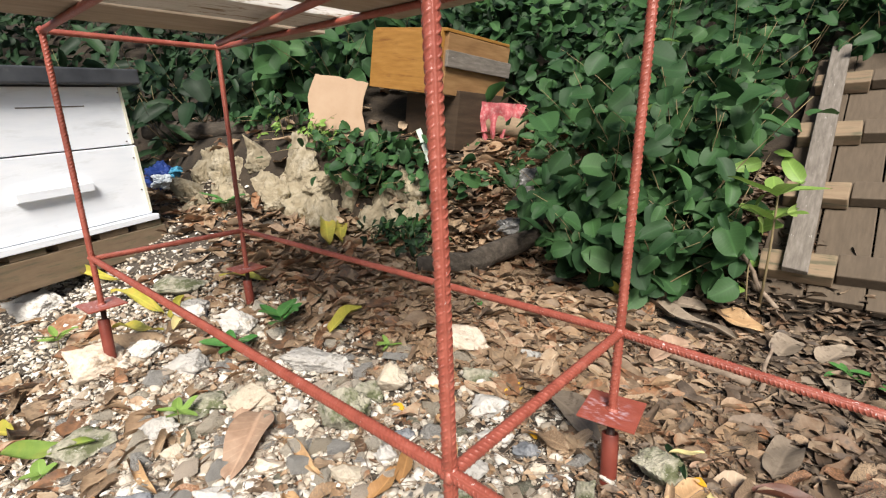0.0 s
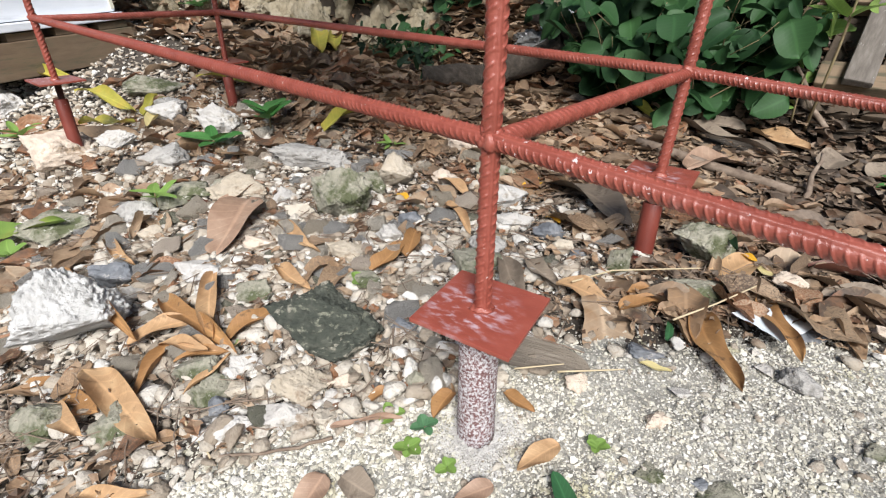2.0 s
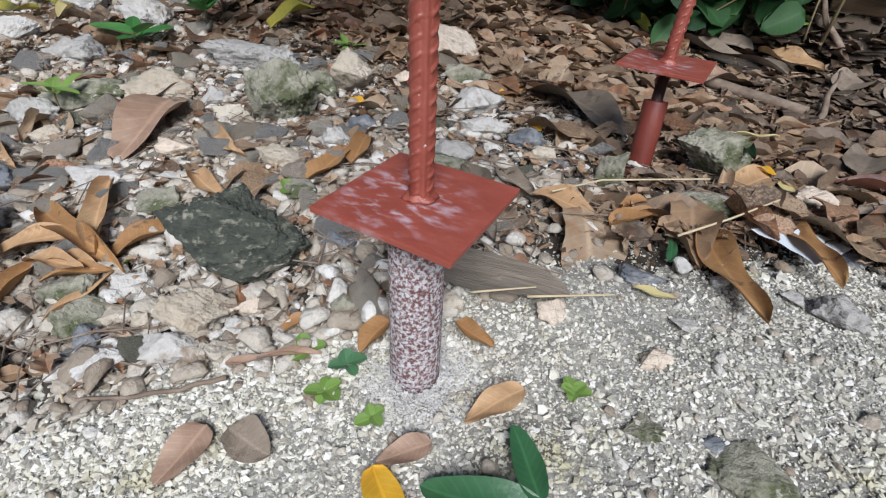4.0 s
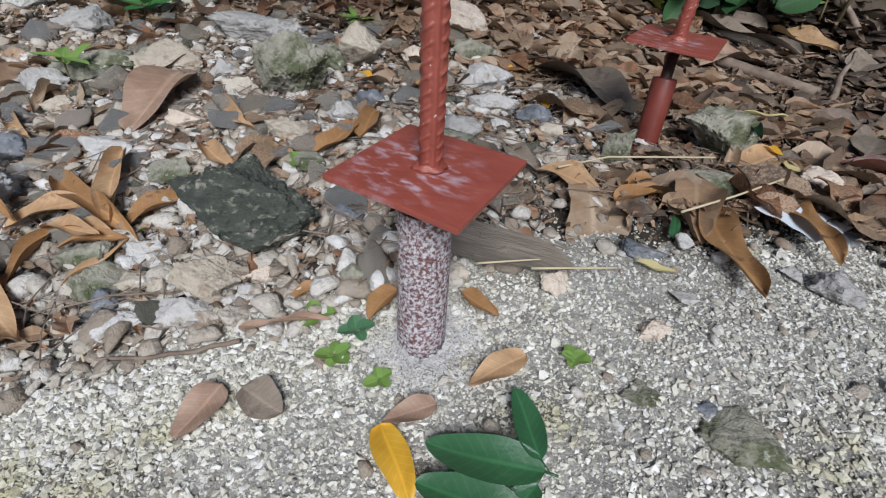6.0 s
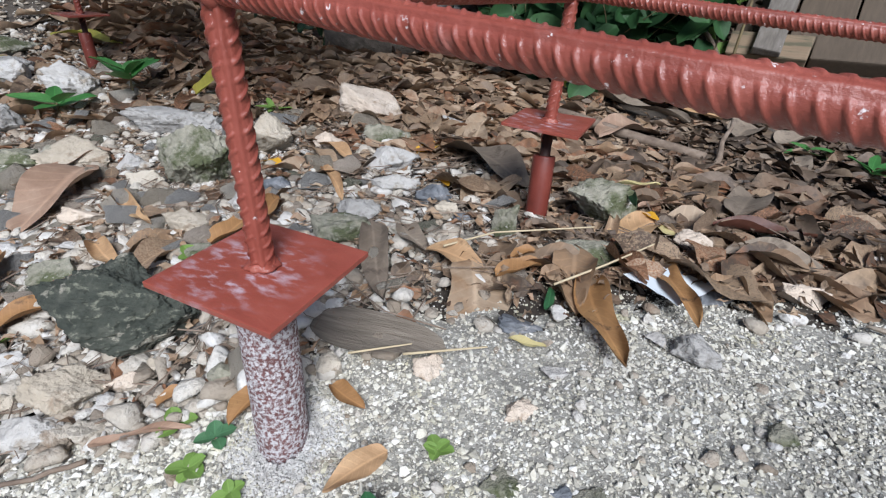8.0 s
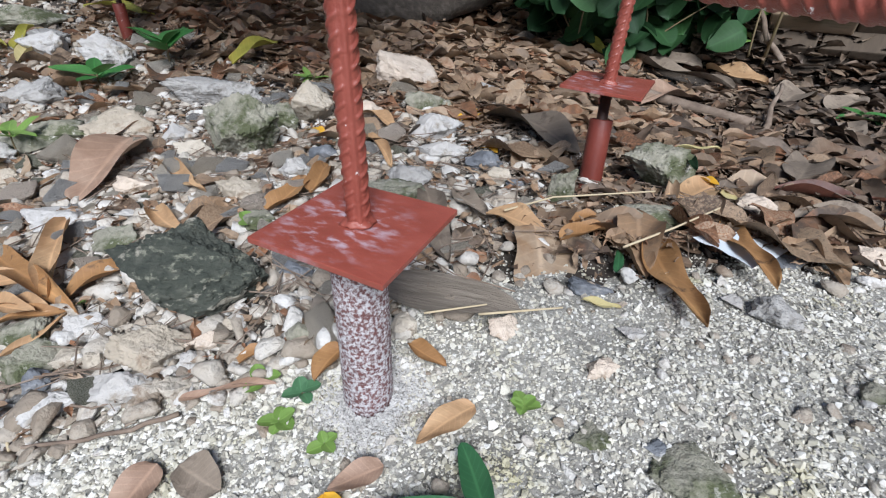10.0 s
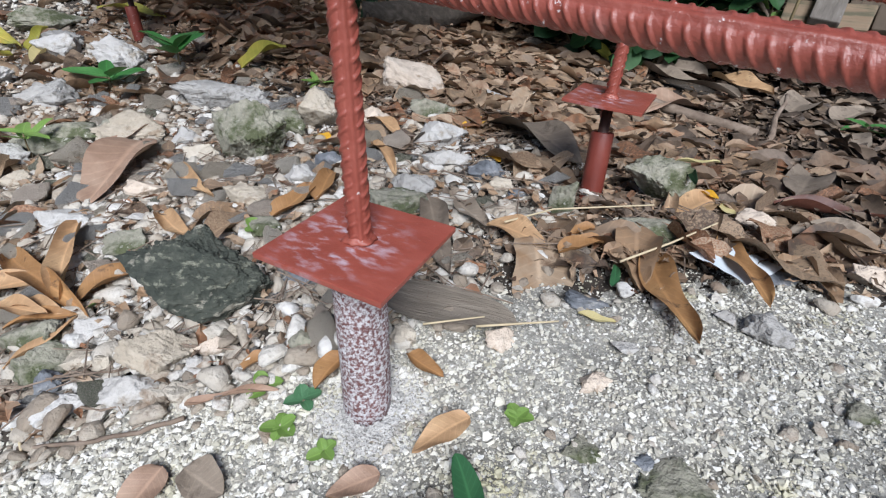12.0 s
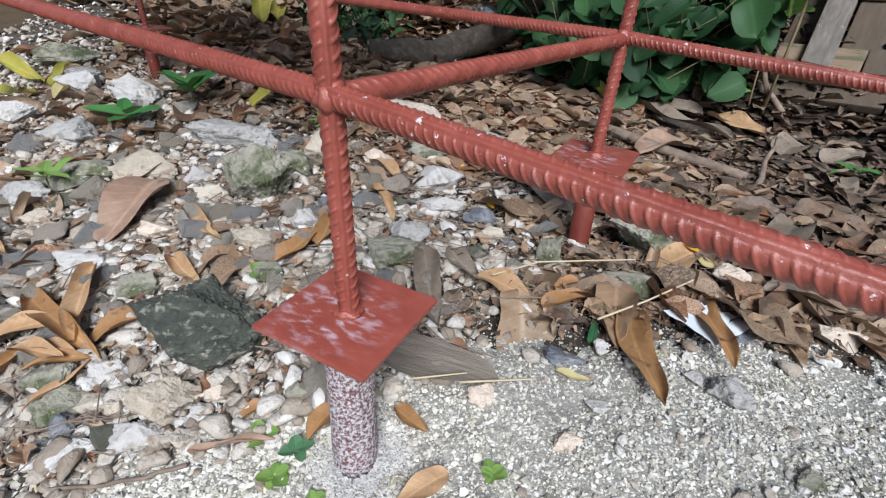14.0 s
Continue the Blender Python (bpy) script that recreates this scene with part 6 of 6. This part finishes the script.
# low vines over the rock face and round the boxes
for i, (x, y, s, mat, b, st) in enumerate((
    (-1.58, 1.02, 0.05, M_LIME, MID, 3), (-1.50, 1.0, 0.05, M_GREEN, MID, 3), (-1.40, 1.04, 0.05, M_GREEN, ROUND, 4), (-1.30, 1.08, 0.055, M_GREEN, ROUND, 5), (-1.70, 0.98, 0.045, M_LIME, MID, 4), (-1.62, 0.96, 0.05, M_LIME, MID, 4), (-1.38, 1.08, 0.055, M_GREEN, ROUND, 9), (-1.22, 1.10, 0.055, M_GREEN, ROUND, 11), (-1.08, 1.02, 0.05, M_GREEN, MID, 10),
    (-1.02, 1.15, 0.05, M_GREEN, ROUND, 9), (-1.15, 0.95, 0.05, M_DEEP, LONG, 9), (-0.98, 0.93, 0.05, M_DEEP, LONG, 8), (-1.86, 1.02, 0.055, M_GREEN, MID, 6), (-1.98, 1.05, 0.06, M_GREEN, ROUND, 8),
    (-0.85, 1.35, 0.045, M_GREEN, MID, 6), (-0.72, 1.5, 0.045, M_GREEN, MID, 6), (-1.25, 1.2, 0.06, M_GREEN, ROUND, 9))):
    shrub("vine", (x, y, gz(x, y)), st, mat, b, s, "trailing green vine on the rocky bank" if mat is not M_LIME else "bright green young vine on the rocky bank", 460 + i, 8, (0.1, -0.35, 0.8), 0.2, 0.25, "vine", droop=0.3)
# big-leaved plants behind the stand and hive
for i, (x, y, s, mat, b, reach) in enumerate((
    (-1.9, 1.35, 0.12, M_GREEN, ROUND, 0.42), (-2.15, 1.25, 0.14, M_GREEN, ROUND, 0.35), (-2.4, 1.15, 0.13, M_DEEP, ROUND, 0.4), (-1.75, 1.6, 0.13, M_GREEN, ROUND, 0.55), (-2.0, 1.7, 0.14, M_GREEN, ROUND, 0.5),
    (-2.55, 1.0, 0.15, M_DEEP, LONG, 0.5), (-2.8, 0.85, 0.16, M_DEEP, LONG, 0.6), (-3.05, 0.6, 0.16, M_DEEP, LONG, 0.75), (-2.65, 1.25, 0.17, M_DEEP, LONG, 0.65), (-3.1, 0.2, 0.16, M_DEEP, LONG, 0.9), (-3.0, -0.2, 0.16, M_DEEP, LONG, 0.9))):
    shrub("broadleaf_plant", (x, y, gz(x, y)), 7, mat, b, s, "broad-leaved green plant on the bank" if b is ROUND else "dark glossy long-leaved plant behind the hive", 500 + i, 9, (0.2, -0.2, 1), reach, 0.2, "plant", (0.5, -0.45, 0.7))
# the rest of the hillside, too thick to count
N = 26000
x, y = rng.uniform(-6.5, 4.0, N), rng.uniform(1.0, 6.5, N)
d = y - np.interp(x, FOOT_X, FOOT_Y)
left = (rng.random(N) < 0.14)
x = np.where(left, rng.uniform(-5.5, -2.9, N), x)
y = np.where(left, rng.uniform(-1.8, 1.4, N), y)
d = np.where(left, -2.7 - x, d)
tall = np.clip(0.05 + 0.55 * (d - 0.4), 0, 1.5)
tall *= 0.55 + 0.45 * np.sin(3.1 * x + 1.7 * y) * np.sin(2.3 * y - 1.1 * x)
m = (d > 0.55) & ~((x > -1.66) & (x < -0.95) & (y < 1.72) & (y > 1.0)) & ~((x > -0.05) & (x < 1.0) & (y < 2.3) & (y > 1.0))
x, y, tall = x[m], y[m], tall[m]
z = ground_z(x, y) + 0.03 + np.abs(tall) * rng.random(len(x)) ** 0.7
# its extra dark leaf colour also stands for the shade between leaves
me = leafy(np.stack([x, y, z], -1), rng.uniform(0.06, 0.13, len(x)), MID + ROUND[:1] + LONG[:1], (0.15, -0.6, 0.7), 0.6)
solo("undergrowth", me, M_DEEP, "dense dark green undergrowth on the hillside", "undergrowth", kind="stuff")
N = 5200
x, y = rng.uniform(-2.4, 1.6, N), rng.uniform(1.5, 3.4, N)
m = ~((x > -1.65) & (x < -0.9) & (y < 1.75)) & ~((x > -0.05) & (x < 1.0) & (y < 2.35))
x, y = x[m], y[m]
z = ground_z(x, y) + 0.05 + (0.25 + 0.35 * np.sin(4 * x) ** 2) * rng.random(len(x)) * smooth01((y - 1.4) / 0.6)
solo("undergrowth", leafy(np.stack([x, y, z], -1), rng.uniform(0.05, 0.10, len(x)), MID + ROUND, (0.1, -0.55, 0.75), 0.5), M_GREEN, "green leafy undergrowth above the bank", "undergrowth", kind="stuff")


def seedling(x, y, size, leaves, material, label, seed, height=0.5, bases=None):
    """A small plant: a short stem and a rosette of leaves, each a part."""
    r = random.Random(seed)
    root = thing("seedling", label, "seedling", (x, y, gz(x, y)))
    v, f = tube([(0, 0, -0.004), (0.02 * size, 0, height * size * 0.6), (0, 0.03 * size, height * size)], [0.03 * size, 0.025 * size, 0.02 * size], 6)
    part("stem", mesh_from("stem", v, f, True), M_STEM, root)
    a0 = r.uniform(0, 6)
    for i in range(leaves):
        a = a0 + i * 2 * math.pi / leaves + r.uniform(-0.3, 0.3)
        l = size * r.uniform(0.75, 1.1)
        v, f = leaf_mesh("leaf", l, l * (0.85 if bases is None else bases), 0.25, 0.12, 0.02, 0.1, 0.0 if bases is None else 0.6, 0.0, 8, 5, i)
        ob = part("leaf", bladed(mesh_from("leaf", v, f, True), blade_marks(8, 5, len(v))), material, root)
        ob.matrix_basis = pose(0, 0.03 * size, height * size * (0.8 + 0.2 * (i % 2)), 0, 0, math.degrees(a)) @ pose(0, 0, 0, r.uniform(-10, 10), r.uniform(-28, 4)) @ Matrix.Translation((l * 0.52, 0, 0))
    return root


seedling(-0.062, -0.042, 0.013, 3, M_LIME, "tiny bright green clover-like seedling in gravel", 1)
seedling(-0.027, -0.035, 0.013, 4, M_MINT, "tiny dark green four-leaved seedling in gravel", 2)
seedling(0.014, -0.052, 0.010, 4, M_LIME, "tiny bright green seedling in gravel", 3)
seedling(0.099, 0.030, 0.010, 5, M_LIME, "tiny green sprout on the bare gravel", 4)
seedling(-0.027, -0.055, 0.013, 5, M_LIME, "small flat green weed in gravel", 5, 0.2)
seedling(-0.249, 0.081, 0.02, 4, M_LIME, "small green seedling behind the dark rock", 6)
seedling(-0.291, -0.081, 0.014, 3, M_LIME, "tiny seedling among dead leaves", 7)
seedling(-0.850, 0.323, 0.09, 6, M_FRESH, "young plant with glossy green leaves among rocks", 8, 0.6, 0.42)
seedling(-0.895, 0.205, 0.07, 5, M_FRESH, "young plant with glossy green leaves among rocks", 9, 0.4, 0.5)
seedling(-0.571, 0.438, 0.035, 7, M_LIME, "small green weed in the litter", 10, 0.5, 0.35)
seedling(-0.736, 0.015, 0.05, 5, M_LIME, "lime-green seedling among rubble", 11, 1.0, 0.4)
seedling(-0.885, -0.195, 0.04, 4, M_LIME, "broad-leaved green seedling by the white rock", 12, 0.4, 0.7)
seedling(-0.52, 0.72, 0.03, 5, M_FRESH, "small dark green weed in the litter", 13)
seedling(0.36, 0.90, 0.05, 6, M_FRESH, "small green weed at the foot of the pallet", 14, 0.5, 0.35)
seedling(0.27, 0.97, 0.05, 6, M_FRESH, "small green weed at the foot of the pallet", 15, 0.5, 0.35)
seedling(-1.42, -0.05, 0.06, 6, M_LIME, "small green weed among rocks", 16, 0.8, 0.4)
seedling(-1.75, 0.62, 0.10, 5, M_FRESH, "small green plant beside the hive", 17, 0.5, 0.5)
seedling(0.075, 1.20, 0.12, 8, M_LIME, "bright green young plant growing beside the pallet", 18, 2.6, 0.42)
